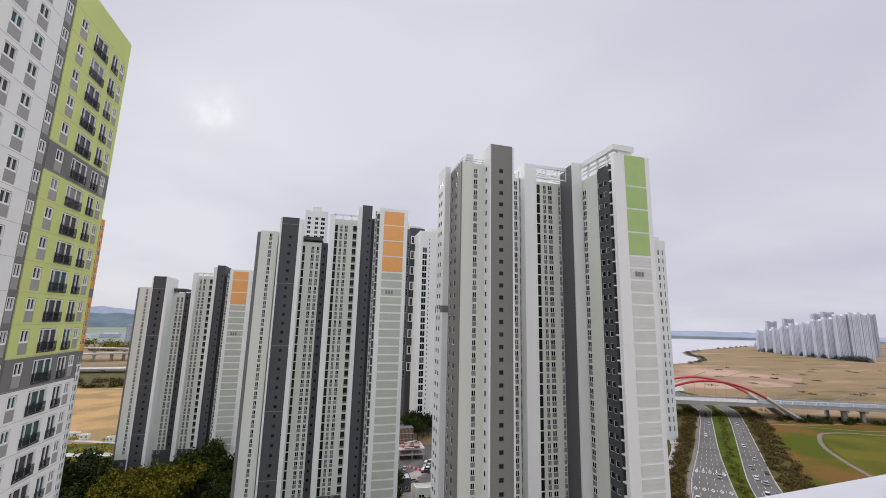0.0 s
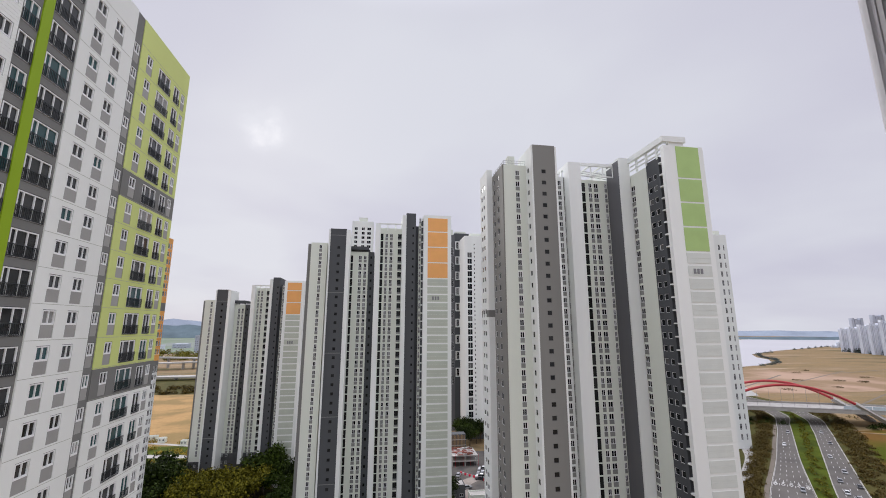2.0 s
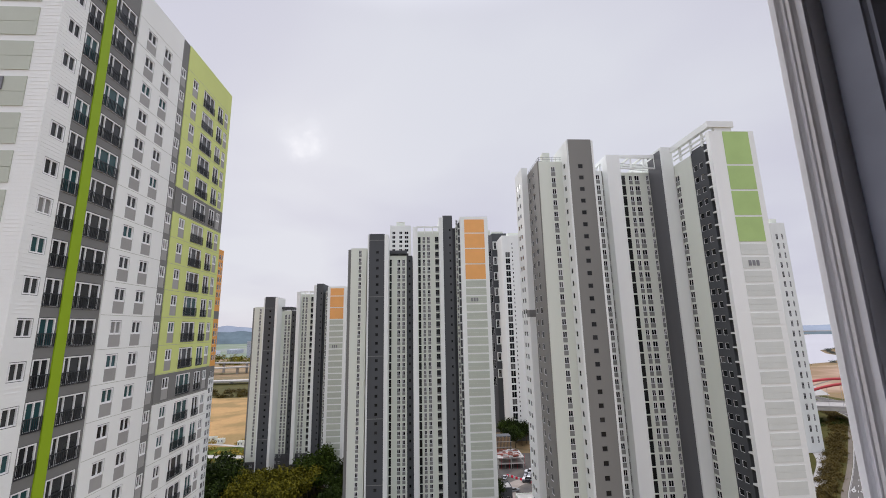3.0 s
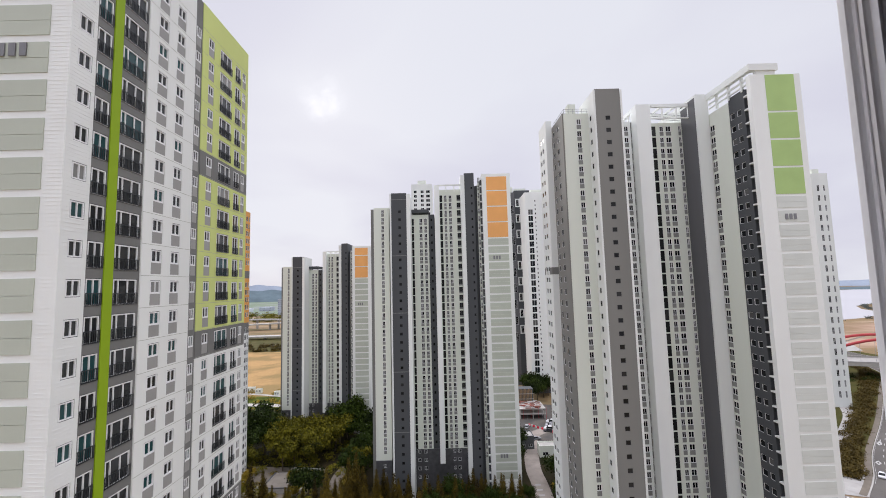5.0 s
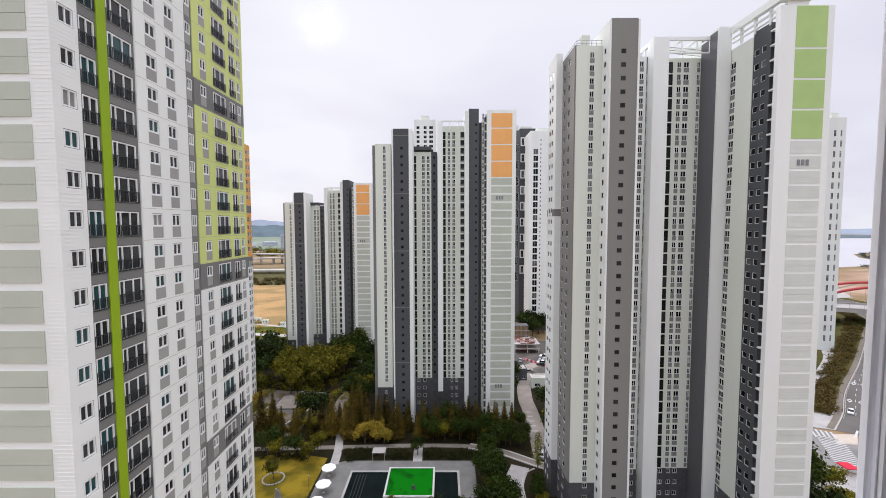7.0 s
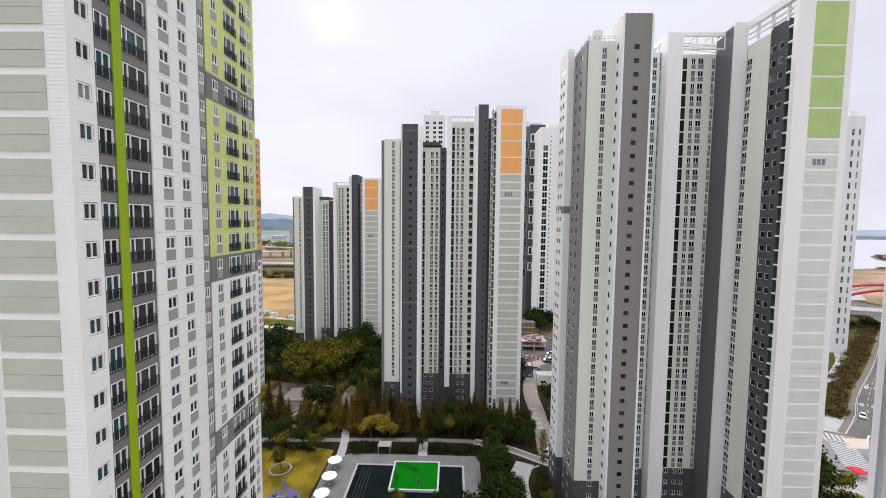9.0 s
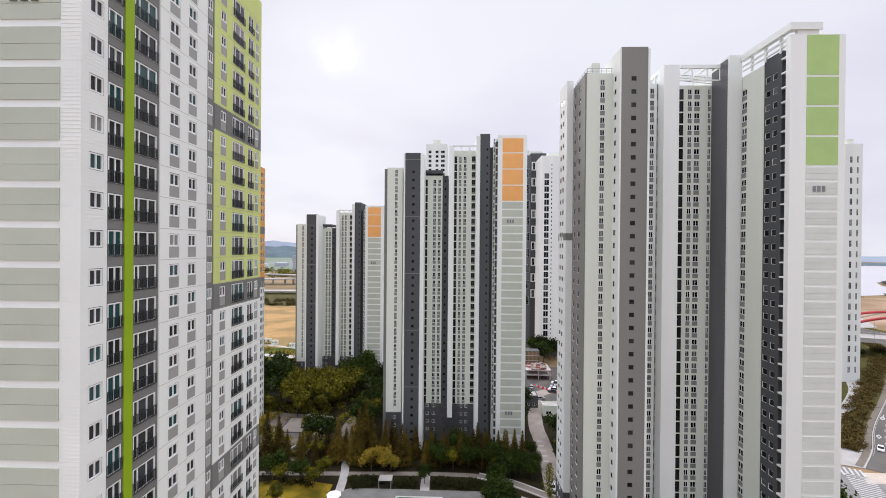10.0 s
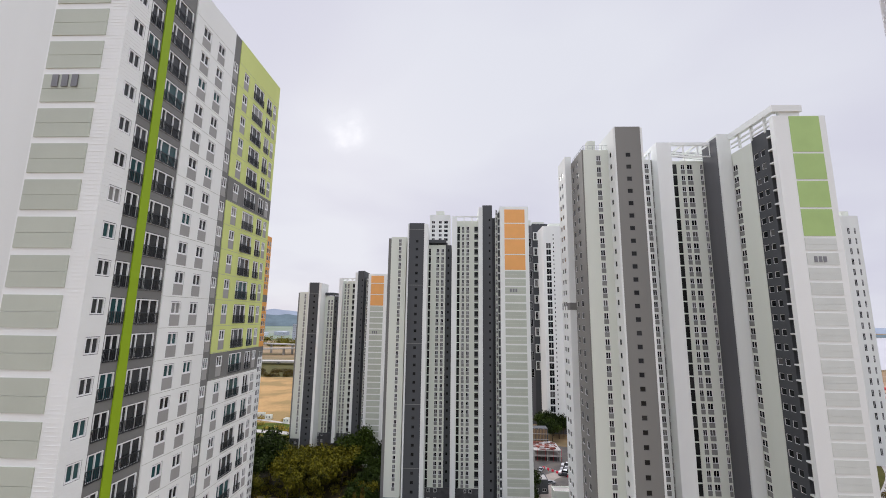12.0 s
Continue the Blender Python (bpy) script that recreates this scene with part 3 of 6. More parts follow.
        w += windows(t, "e", X, [(54.3, 55.26)], rows(hd, k0, k1, 2.25), near=True, sill=1.05)
        block(t, "wall", -33.2, X, 45.0, 55.9, z0, z1, m, east=w, label=lab, cap=b == 36)
    bm = bmesh.new()  # fine joints in the render, one a storey
    for k in range(2, N):
        z = hd + H * k + 0.42
        box(bm, X, X + 0.006, 36.62, 43.64, z, z + 0.035)
        box(bm, X, X + 0.006, 45.02, 55.88, z, z + 0.035)
    tagged(part("render_joint", bm, M_JOINT, t), kind="stuff")
    # set-back wing behind the end wall
    block(t, "wall", -46.0, -33.2, 33.5, 52.0, zb, top - 1, M_PALE, label="pale rendered set-back wing")
    return t


# ---------------------------------------------------------------- tower with green end panels
def green_tower():
    t = thing("apartment_tower", "tall white and charcoal apartment tower with lime green end panels", "apartment building")
    hd, N = 1.35, 38
    gb = 10.2  # top of the granite base
    R = lambda k0, k1, h, d=0.0: rows(hd + d, k0, k1, h)
    # west flank, set back
    w = windows(t, "w", 28.2, [(-111.4, -109.9), (-109.1, -107.6)], R(4, 39, 1.25), slide=False, panes=1)
    block(t, "wall", 28.2, 29.8, 105.0, 112.4, 0, 114.6, M_PALE, west=w, label="off-white rendered flank")
    for x0, x1, y0, y1 in ((28.18, 29.79, 104.96, 104.99), (28.16, 28.195, 104.99, 107.5), (28.16, 28.195, 109.2, 109.8), (28.16, 28.195, 111.5, 112.4)):
        bm = bmesh.new()
        box(bm, x0, x1, y0, y1, 74.6, 76.4)
        part("band", bm, M_GREY, t, "grey painted band")
    # west front: warm grey side, pale front
    ww = windows(t, "w", 29.8, [(-104.3, -102.7), (-100.7, -98.9)], R(4, 39, 1.4), slide=False, panes=1)
    block(t, "wall", 29.8, 31.0, 95.6, 105.0, 0, 112.6, M_WARM, west=ww, label="warm grey rendered side wall")
    ws = windows(t, "s", 95.3, [(33.12, 34.2)], R(4, 39, 2.5), sill=1.1)
    block(t, "wall", 30.1, 36.0, 95.3, 112.0, gb, 112.4, M_LIGHT, south=ws, label="pale grey rendered wall")
    ws = windows(t, "s", 95.2, [(33.1, 34.2)], R(1, 4, 1.2))
    block(t, "plinth_wall", 30.0, 36.0, 95.2, 112.0, 0, gb - 0.004, M_BASE, south=ws, label="dark granite base", cap=False)
    ww = windows(t, "w", 28.12, [(-111.2, -109.9), (-109.0, -107.7)], R(1, 4, 1.2), panes=1)
    block(t, "plinth_wall", 28.12, 29.79, 104.92, 112.42, 0, gb - 0.004, M_BASE, west=ww, label="dark granite base", cap=False)
    ww = windows(t, "w", 29.72, [(-104.2, -102.8), (-100.6, -99.0)], R(1, 4, 1.2), panes=1)
    block(t, "plinth_wall", 29.72, 30.0, 95.5, 104.9, 0, gb - 0.004, M_BASE, west=ww, label="dark granite base", cap=False)
    # stair tower: charcoal-brown front with white flanks
    ws = windows(t, "s", 91.5, [(38.6, 39.7)], R(1, 39, 1.0, -0.9), panes=1, slide=False, dark=True)
    ww = windows(t, "w", 36.0, [(-94.3, -93.3)], R(2, 39, 1.15), panes=1, slide=False, dark=True)
    block(t, "stair_wall", 36.4, 42.2, 91.5, 101.0, 0, 116.6, M_WARM, south=ws, label="warm grey stair tower")
    block(t, "stair_flank", 36.0, 36.4, 91.4, 101.0, 0, 116.8, M_PALE, west=ww, label="off-white flank wall", cap=False)
    block(t, "stair_flank", 42.2, 42.65, 91.4, 101.0, 0, 116.8, M_WHITE, label="white flank wall", cap=False)
    bm = bmesh.new()
    box(bm, 31.8, 33.6, 97, 99, 112.42, 116.0)
    box(bm, 31.9, 33.5, 96.9, 96.99, 112.6, 115.8)
    part("roof_tank_room", bm, M_LIGHT, t)
    runs = []
    for z in (113.5, 114.1):
        runs += [("roof_handrail", (30.2, 95.5, z), (36.0, 95.5, z)), ("roof_handrail", (30.2, 95.5, z), (30.2, 105.0, z))]
    for i in range(6):
        runs += [("railing_post", (30.2 + 1.1 * i, 95.5, 112.9), (30.2 + 1.1 * i, 95.5, 114.1)), ("railing_post", (30.2, 95.5 + 1.9 * i, 110.5), (30.2, 95.5 + 1.9 * i, 114.1))]
    for nm, p, q in runs:
        bm = bmesh.new()
        cyl(bm, p, q, 0.045, n=6)
        part(nm, bm, M_STEEL, t)
    # recess
    ws = windows(t, "s", 100.7, [(46.95, 48.0)], R(4, 39, 2.5), sill=1.1)
    block(t, "wall", 42.65, 48.6, 100.7, 112.0, gb, 112.1, M_PALE, south=ws, label="off-white rendered recess wall")
    ws = windows(t, "s", 100.9, [(48.8, 49.65)], R(2, 38, 1.35))
    block(t, "wall", 48.6, 50.9, 100.9, 112.0, 0, 112.1, M_GREY, south=ws, label="grey rendered recess wall")
    ws = windows(t, "s", 100.7, [(44.0, 45.0), (47.0, 47.9)], R(1, 4, 1.2))
    block(t, "plinth_wall", 42.65, 48.6, 100.7, 112.0, 0, gb - 0.004, M_BASE, south=ws, label="dark granite base", cap=False)
    block(t, "pier", 48.95, 52.5, 98.0, 101.0, 0, 116.0, M_WHITE, label="white rendered pier", cap=False)
    for y in (102.6, 105.0):
        bm = bmesh.new()
        box(bm, 49.0, 49.4, y, y + 0.5, 112.62, 115.0)
        part("roof_post", bm, M_WHITE, t)
    bm = bmesh.new()
    box(bm, 48.95, 49.6, 101.002, 106.5, 115.0, 115.98)
    part("roof_beam", bm, M_WHITE, t, "white concrete roof beam")
    # window bay under an open roof frame
    wd = windows(t, "s", 101.3, [(54.25, 55.3)], R(4, 39, 2.6), panes=1, slide=False, dark=True)
    wd += windows(t, "s", 101.3, [(56.3, 57.3), (57.85, 59.2)], R(4, 39, 2.5), sill=1.1)
    wd += windows(t, "s", 101.3, [(61.1, 61.85)], R(4, 39, 2.5), sill=1.1)
    block(t, "wall", 52.6, 62.0, 101.3, 112.0, gb, 111.9, M_LIGHT, south=wd, label="pale grey rendered window bay")
    wd = windows(t, "s", 101.2, [(54.5, 55.5), (56.6, 57.6), (58.2, 59.3)], R(1, 4, 1.2))
    block(t, "plinth_wall", 52.6, 62.0, 101.2, 112.0, 0, gb - 0.004, M_BASE, south=wd, label="dark granite base", cap=False)
    bm = bmesh.new()
    box(bm, 52.7, 62.4, 98.0, 98.5, 115.2, 116.0)
    box(bm, 52.7, 62.4, 104.0, 104.5, 115.2, 116.0)
    for x in (55.4, 58.9, 61.9):
        box(bm, x, x + 0.3, 98.1, 98.4, 112.45, 115.2)
        box(bm, x, x + 0.3, 98.51, 104.0, 115.3, 115.8)
        box(bm, x, x + 0.3, 104.1, 104.4, 112.45, 115.2)
    box(bm, 52.7, 62.4, 98.0, 98.3, 112.2, 112.5)
    part("roof_frame", bm, M_WHITE, t, "white open concrete roof frame")
    for z in (112.9, 113.6, 114.3):
        bm = bmesh.new()
        cyl(bm, (52.7, 99.5, z), (62.0, 101.5, z), 0.06)
        part("roof_handrail", bm, M_STEEL, t)
    # second core: charcoal side, white front
    block(t, "wall", 62.0, 64.9, 95.0, 112.0, 0, 116.3, M_PALE, label="off-white rendered core")
    bm = bmesh.new()
    box(bm, 61.94, 61.996, 95.5, 101.25, 0, 116.2)
    part("side_cladding", bm, M_COAL, t, "charcoal painted side")
    # wing that runs towards the viewer's building
    wx = 65.0
    ww = windows(t, "w", wx, [(-95.1, -93.5)], R(4, 38, 2.5), sill=1.1)
    block(t, "wall", wx, 74.6, 88.5, 112.0, gb, 111.2, M_LIGHT, west=ww, label="pale grey rendered wing")
    ww = windows(t, "w", wx, [(-94.6, -93.7)], R(1, 4, 1.2))
    block(t, "plinth_wall", wx - 0.05, 74.6, 88.5, 112.0, 0, gb - 0.004, M_BASE, west=ww, label="dark granite base", cap=False)
    ww = windows(t, "w", wx + 0.1, [(-88.2, -86.9), (-86.2, -85.0)], R(1, 38, 1.3), panes=1)
    block(t, "wall", wx + 0.1, 74.4, 83.9, 88.5, 0, 112.0, M_DARK, west=ww, label="charcoal painted wing bay")
    block(t, "wall", wx + 1.0, 74.4, 82.3, 83.9, 0, 111.5, M_DARK, label="charcoal balcony recess", cap=False)
    fin = bmesh.new()
    box(fin, 0, 1.0, 0, 1.6, 0, 0.3)
    fin_me = part("balcony_slab", fin, M_WHITE, t, "white balcony slab")
    fin_me.location = (wx - 0.05, 82.3, hd - 1.0 + H)
    for k in range(2, 39):
        repeat("balcony_slab", fin_me.data, pose(wx - 0.05, 82.3, hd - 1.0 + H * k), t, "white balcony slab")
    block(t, "end_wall", 64.6, 75.0, 81.2, 82.3, 0, 114.35, M_WHITE, label="white rendered end wall", cap=False)
    end_panels(t, 67.7, 73.7, 81.2, 112.1, 3, 4, M_LIMEP, "lime green render panel", M_PANEL2, "pale grey render panel", 2.3)
    sign_bars(t, 69.0, 81.13, 83.9, 1.15)
    bm = bmesh.new()
    box(bm, 64.4, 70.5, 81.0, 82.2, 115.2, 116.6)
    box(bm, 64.4, 65.4, 82.2, 95.0, 115.2, 116.6)
    box(bm, 65.0, 65.3, 82.3, 95.0, 113.9, 114.3)
    box(bm, 65.0, 65.3, 82.3, 95.0, 112.9, 113.2)
    for y in (84, 88, 92):
        box(bm, 64.9, 65.4, y, y + 0.4, 112.0, 115.2)
    box(bm, 66, 70, 81.3, 82.0, 114.352, 115.2)
    part("roof_canopy", bm, M_PALE, t, "white concrete roof canopy beam")
    return t


# ---------------------------------------------------------------- towers with orange end panels
def orange_tower(Y, f, hd, n_of, tops, panels, panel_top, panel_extra, sign_z, label):
    """The two towers farther off: same kit, mirrored proportions. f: scale of the places along x; tops: roof heights."""
    t = thing("apartment_tower", label, "apartment building", "orange-panelled towers")
    zA, zT, zB, zC, zD, zE = tops
    gb = 12.0
    X = lambda v: f[0] + v * f[1]
    ws = windows(t, "s", Y, [(X(4.0), X(5.0))], rows(hd, 5, n_of(zA), 2.5), sill=1.1)
    block(t, "wall", X(0), X(1.2), Y + 1, Y + 16, 0, zA - 0.3, M_GREY, label="grey rendered corner")
    block(t, "wall", X(1.2), X(6.8), Y, Y + 16, gb, zA, M_LIGHT, south=ws, label="pale grey rendered wall")
    ws = windows(t, "s", Y - 0.1, [(X(3.9), X(4.9))], rows(hd, 1, 4, 1.2))
    block(t, "plinth_wall", X(1.2), X(6.8), Y - 0.1, Y + 16, 0, gb - 0.004, M_BASE, south=ws, label="dark granite base", cap=False)
    # stair tower
    ws = windows(t, "s", Y - 3.5, [(X(10.6), X(11.6))], rows(hd - 0.9, 1, n_of(zT) - 1, 1.0), panes=1, slide=False, dark=True)
    block(t, "stair_wall", X(8.15), X(13.6), Y - 3.5, Y + 8, 0, zT, M_CHAR, south=ws, label="charcoal painted stair tower")
    block(t, "stair_flank", X(7.6), X(8.15), Y - 3.6, Y + 8, 0, zT + 0.2, M_PALE, label="off-white flank wall", cap=False)
    block(t, "stair_flank", X(13.6), X(14.9), Y - 3.6, Y + 8, 0, zT + 0.2, M_WHITE, label="white flank wall", cap=False)
    for k in range(0, n_of(zT), 7):
        bm = bmesh.new()
        box(bm, X(8.17), X(13.58), Y - 3.53, Y - 3.501, hd + H * k, hd + H * k + 0.18)
        part("joint", bm, M_LOUVRE, t)
    # first window bay
    d = Y + 4
    g = d / Y
    ws = windows(t, "s", d, [(X(14.95) * g, X(16.0) * g)], rows(hd, 5, n_of(zB), 2.6), panes=1, slide=False, dark=True)
    ws += windows(t, "s", d, [(X(18.0) * g, X(19.1) * g), (X(19.8) * g, X(20.8) * g)], rows(hd, 5, n_of(zB), 2.5), sill=1.1)
    block(t, "wall", X(14.1), X(21.4) * g, d, d + 12, gb + 2, zB, M_LIGHT, south=ws, label="pale grey rendered window bay")
    ws = windows(t, "s", d - 0.1, [(X(16.0) * g, X(17.0) * g), (X(18.2) * g, X(19.3) * g)], rows(hd, 1, 5, 1.2))
    block(t, "plinth_wall", X(14.1), X(28.0) * g, d - 0.1, d + 12, 0, gb + 1.996, M_BASE, south=ws, label="dark granite base", cap=False)
    ws = windows(t, "s", d + 0.5, [(X(22.1) * g, X(22.8) * g)], rows(hd, 5, n_of(zB), 1.0), panes=1, slide=False, dark=True)
    block(t, "wall", X(21.4) * g, X(23.5) * g, d + 0.5, d + 12, gb + 2, zB + 0.6, M_DARK, south=ws, label="charcoal recess wall", cap=False)
    bm = bmesh.new()
    box(bm, X(14.5) * g, X(21.5) * g, d - 0.8, d + 8, zB + 1.2, zB + 2.4)
    for x in (15, 18, 21):
        box(bm, X(x) * g, X(x) * g + 0.4, d, d + 0.4, zB + 0.5, zB + 1.2)
    part("roof_canopy", bm, M_DARK, t, "charcoal roof canopy")
    # second bay, between a white pier and a charcoal core
    block(t, "pier", X(23.65), X(25.5), Y + 1, Y + 12, gb - 2, zC + 1.6, M_WHITE, label="white rendered pier", cap=False)
    ws = windows(t, "s", d, [(X(25.65) * g, X(26.6) * g)], rows(hd, 5, n_of(zC), 2.6), panes=1, slide=False, dark=True)
    ws += windows(t, "s", d, [(X(27.35) * g, X(28.25) * g), (X(29.0) * g, X(30.05) * g)], rows(hd, 5, n_of(zC), 2.5), sill=1.1)
    ws += windows(t, "s", d, [(X(31.95) * g, X(33.3) * g)], rows(hd, 5, n_of(zC), 2.4), sill=0.6, dark=True)
    block(t, "wall", X(25.3), X(33.9) * g, d, d + 12, gb + 2, zC, M_LIGHT, south=ws, label="pale grey rendered window bay")
    ws = windows(t, "s", d - 0.1, [(X(28.4) * g, X(29.2) * g), (X(30.0) * g, X(31.0) * g)], rows(hd, 1, 5, 1.2))
    block(t, "plinth_wall", X(28.0) * g, X(34.0), d - 0.1, d + 12, 0, gb + 1.996, M_BASE, south=ws, label="dark granite base", cap=False)
    bm = bmesh.new()
    box(bm, X(25.3), X(33.9), Y + 1, Y + 1.5, zC + 1.3, zC + 1.8)
    for x in (28, 31, 33.5):
        box(bm, X(x), X(x) + 0.3, Y + 1.1, Y + 1.4, zC - 1.0, zC + 1.3)
        box(bm, X(x), X(x) + 0.3, Y + 1.5, Y + 8, zC + 1.35, zC + 1.7)
    part("roof_frame", bm, M_WHITE, t, "white open concrete roof frame")
    block(t, "wall", X(33.5), X(34.95), Y - 1, Y + 12, 0, zD - 0.4, M_PALE, label="off-white flank wall", cap=False)
    ws = windows(t, "s", Y - 0.5, [(X(37.2), X(37.9))], rows(hd - 0.9, 1, n_of(zD) - 1, 0.9), panes=1, slide=False, dark=True)
    block(t, "wall", X(34.95), X(38.5), Y - 0.5, Y + 12, 0, zD, M_CHAR, south=ws, label="charcoal painted core")
    ws = windows(t, "s", Y + 1, [(X(39.9), X(40.5))], rows(hd, 4, n_of(zE), 2.0), sill=0.9)
    block(t, "wall", X(38.5), X(39.7), Y + 1.5, Y + 12, 0, zD - 3.9, M_DARK, label="charcoal recess wall", cap=False)
    block(t, "wall", X(39.7), X(40.7), Y + 1, Y + 12, 0, zD - 3.6, M_LIGHT, south=ws, label="pale grey rendered wall", cap=False)
    block(t, "wall", X(40.7), X(41.28), Y, Y + 12, 0, zE - 1.4, M_DARK, label="charcoal balcony recess", cap=False)
    fin = bmesh.new()
    box(fin, X(40.6), X(41.25), Y - 0.6, Y - 0.004, 0, 0.42)
    fm = part("balcony_slab", fin, M_WHITE, t, "white balcony slab")
    fm.location.z = hd - 1 + H
    for k in range(2, n_of(zE)):
        repeat("balcony_slab", fm.data, pose(0, 0, hd - 1 + H * k), t, "white balcony slab")
    block(t, "end_wall", X(41.3), X(51.7), Y - 1.5, Y + 14, 0, zE, M_WHITE, label="white rendered end wall")
    end_panels(t, X(42.9), X(50.3), Y - 1.5, panel_top, 4, panels, M_ORANGEP, "orange render panel", M_PANEL, "sage grey render panel", panel_extra)
    sign_bars(t, X(44.6), Y - 1.57, sign_z, 1.3)
    sign_bars(t, X(44.6), Y - 1.57, 12.4, 1.3)
    return t


near_tower()
green_tower()
orange_tower(149.0, (-26.1, 1.0), 0.6 + 1.55, lambda z: int((z - 2.2) / H) + 1, (101.0, 105.6, 98.8, 108.2, 113.2, 112.5), 4, 112.45, -0.4, 81.4,
             "tall white and charcoal apartment tower with four orange end panels")
orange_tower(212.0, (-83.7, 0.9), 2.1, lambda z: int((z - 2.2) / H) + 1, (83.6, 88.4, 81.8, 90.0, 95.0, 93.3), 3, 94.8, -1.7, 63.5,
             "white and charcoal apartment tower with three orange end panels")

# ---------------------------------------------------------------- ground
sheet("ground", [(-4900, -300), (4900, -300), (4900, 4900), (-4900, 4900)], 0.0, M_LAND, "wide dry open land with scrub patches", "ground")
water = [Vector(p) for p in ((2600, 1500), (1737, 1353), (1480, 1230), (1180, 1090), (960, 960), (880, 868), (850, 810), (790, 745), (700, 690), (610, 660), (300, 700), (100, 900), (200, 1700), (900, 2050), (1700, 1900), (2700, 2300))]
sheet("water", [(p.x, p.y) for p in water], 0.12, M_WATER, "pale grey bay water with a curved shore", "water")
sheet("water", [(-600, 3500), (4800, 2500), (4880, 4880), (-600, 4880)], 0.2, M_WATER, "pale grey open sea under haze", "water")
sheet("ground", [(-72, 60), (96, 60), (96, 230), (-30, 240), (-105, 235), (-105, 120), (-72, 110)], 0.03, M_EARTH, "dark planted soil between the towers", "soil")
sheet("ground", [(-640, 330), (-100, 285), (-120, 480), (-640, 520)], 0.06, M_SAND, "dry ochre field", "field")
sheet("ground", [(-640, 255), (-100, 225), (-100, 285), (-640, 330)], 0.06, M_GRASS, "rough green verge beside the field", "verge")
sheet("ground", [(-1000, 530), (-60, 480), (-60, 640), (-1000, 760)], 0.06, M_VERGE, "scrubby olive strip", "verge")
sheet("ground", [(-2400, 1150), (-300, 1150), (-300, 2500), (-2400, 2500)], 0.1, M_PLAIN, "far flat green plain", "plain")


def strip(name, left, right, z, material, label, category, f0=0.0, f1=1.0, kind="structure"):
    """Ground between two edge lines, or the part of it from f0 to f1 across."""
    bm = bmesh.new()
    pair = list(zip(spline([Vector((*p, 0)) for p in left]), spline([Vector((*p, 0)) for p in right])))
    rr = [[bm.verts.new((*a.lerp(b, f).to_2d(), z)) for f in (f0, f1)] for a, b in pair]
    for r, q in zip(rr, rr[1:]):
        bm.faces.new((r[0], r[1], q[1], q[0]))
    return tagged(ob_of(name, bm, material), label, category, kind=kind)


L1 = [(137, 140), (152, 152.5), (173, 173), (214.5, 208.5), (255, 245), (294, 281), (325, 315), (345, 370), (352, 500)]
R1 = [(153, 127), (171, 147), (191.5, 169), (227.6, 206), (266, 243), (304, 279.6), (336, 312), (356, 368), (364, 500)]
L2 = [(163, 127), (180, 146), (200, 167), (238, 202), (275, 236), (306, 265), (341, 303), (364, 360), (374, 500)]
R2 = [(176, 124), (193, 143), (213.8, 164.6), (249, 198), (285, 232), (317, 262.5), (352, 300), (376, 356), (388, 500)]
shift = lambda pts, dx, dy: [(x + dx, y + dy) for x, y in pts]
sheet("ground", [(168, 96), (292, 258), (380, 258), (600, 175), (560, 20), (260, 20)], 0.05, M_MEADOW, "green and brown rough meadow", "meadow")
strip("ground", shift(L1, -24, 24), shift(R2, 10, -9), 0.07, M_VERGE, "scrubby roadside verge", "verge")
strip("ground", R1, L2, 0.20, M_GRASS, "green grass median strip", "median")
strip("road", L1, R1, 0.13, M_ASPH, "grey asphalt carriageway with worn lane markings", "road")
strip("road", L2, R2, 0.13, M_ASPH, "grey asphalt carriageway beside a grass median", "road")
for pts in (L1, R1, L2, R2):
    ribbon("kerb", pts, -0.15, 0.15, 0.27, M_CONC, "pale concrete kerb", "kerb", thick=0.2)
ribbon("pavement", [(128, 150), (145, 160), (161, 173), (183, 194), (208, 217), (228, 242), (246, 262)], -3.0, 2.2, 0.22, M_PAVE, "pale paved footway", "pavement")
ribbon("pavement", L1[:6], -2.2, -0.3, 0.22, M_PAVEW, "narrow tan footway beside the kerb", "pavement")
sheet("road", [(77, 160), (118, 116), (179, 50), (200, 68), (153, 120), (131, 141), (90, 185)], 0.10, M_STREET, "asphalt crossing street", "road")
sheet("pavement", [(131, 142), (137, 139.6), (152, 152.5), (158, 162), (150, 168), (128, 158), (122, 152)], 0.18, M_PAVE, "pale paved street corner", "pavement")
sheet("pavement", [(117, 116), (122, 109), (100, 84), (78, 78), (78, 112), (96, 136)], 0.18, M_PAVE, "pale paved street corner under trees", "pavement")
ribbon("path", [(440, 205), (383, 213), (364, 222), (344, 225), (328.6, 218.5), (304, 200), (283, 176.6), (267.7, 156), (252, 136)], -1.2, 1.2, 0.10, M_PAVEW, "pale worn track curving across the meadow", "track")
ribbon("path", [(327, 258), (349, 243), (373, 229), (392, 221), (450, 212)], -0.8, 0.8, 0.092, M_PAVEW, "faint dry track across the meadow", "track")
ribbon("path", [(322, 257), (364, 245), (424, 241), (500, 225)], -1.2, 1.2, 0.09, M_SAND, "pale dry track below the bridge", "track")


def mark(name, pts, z=0.145, label="white painted road marking"):
    return sheet(name, pts, z, M_LINE, label, "marking")


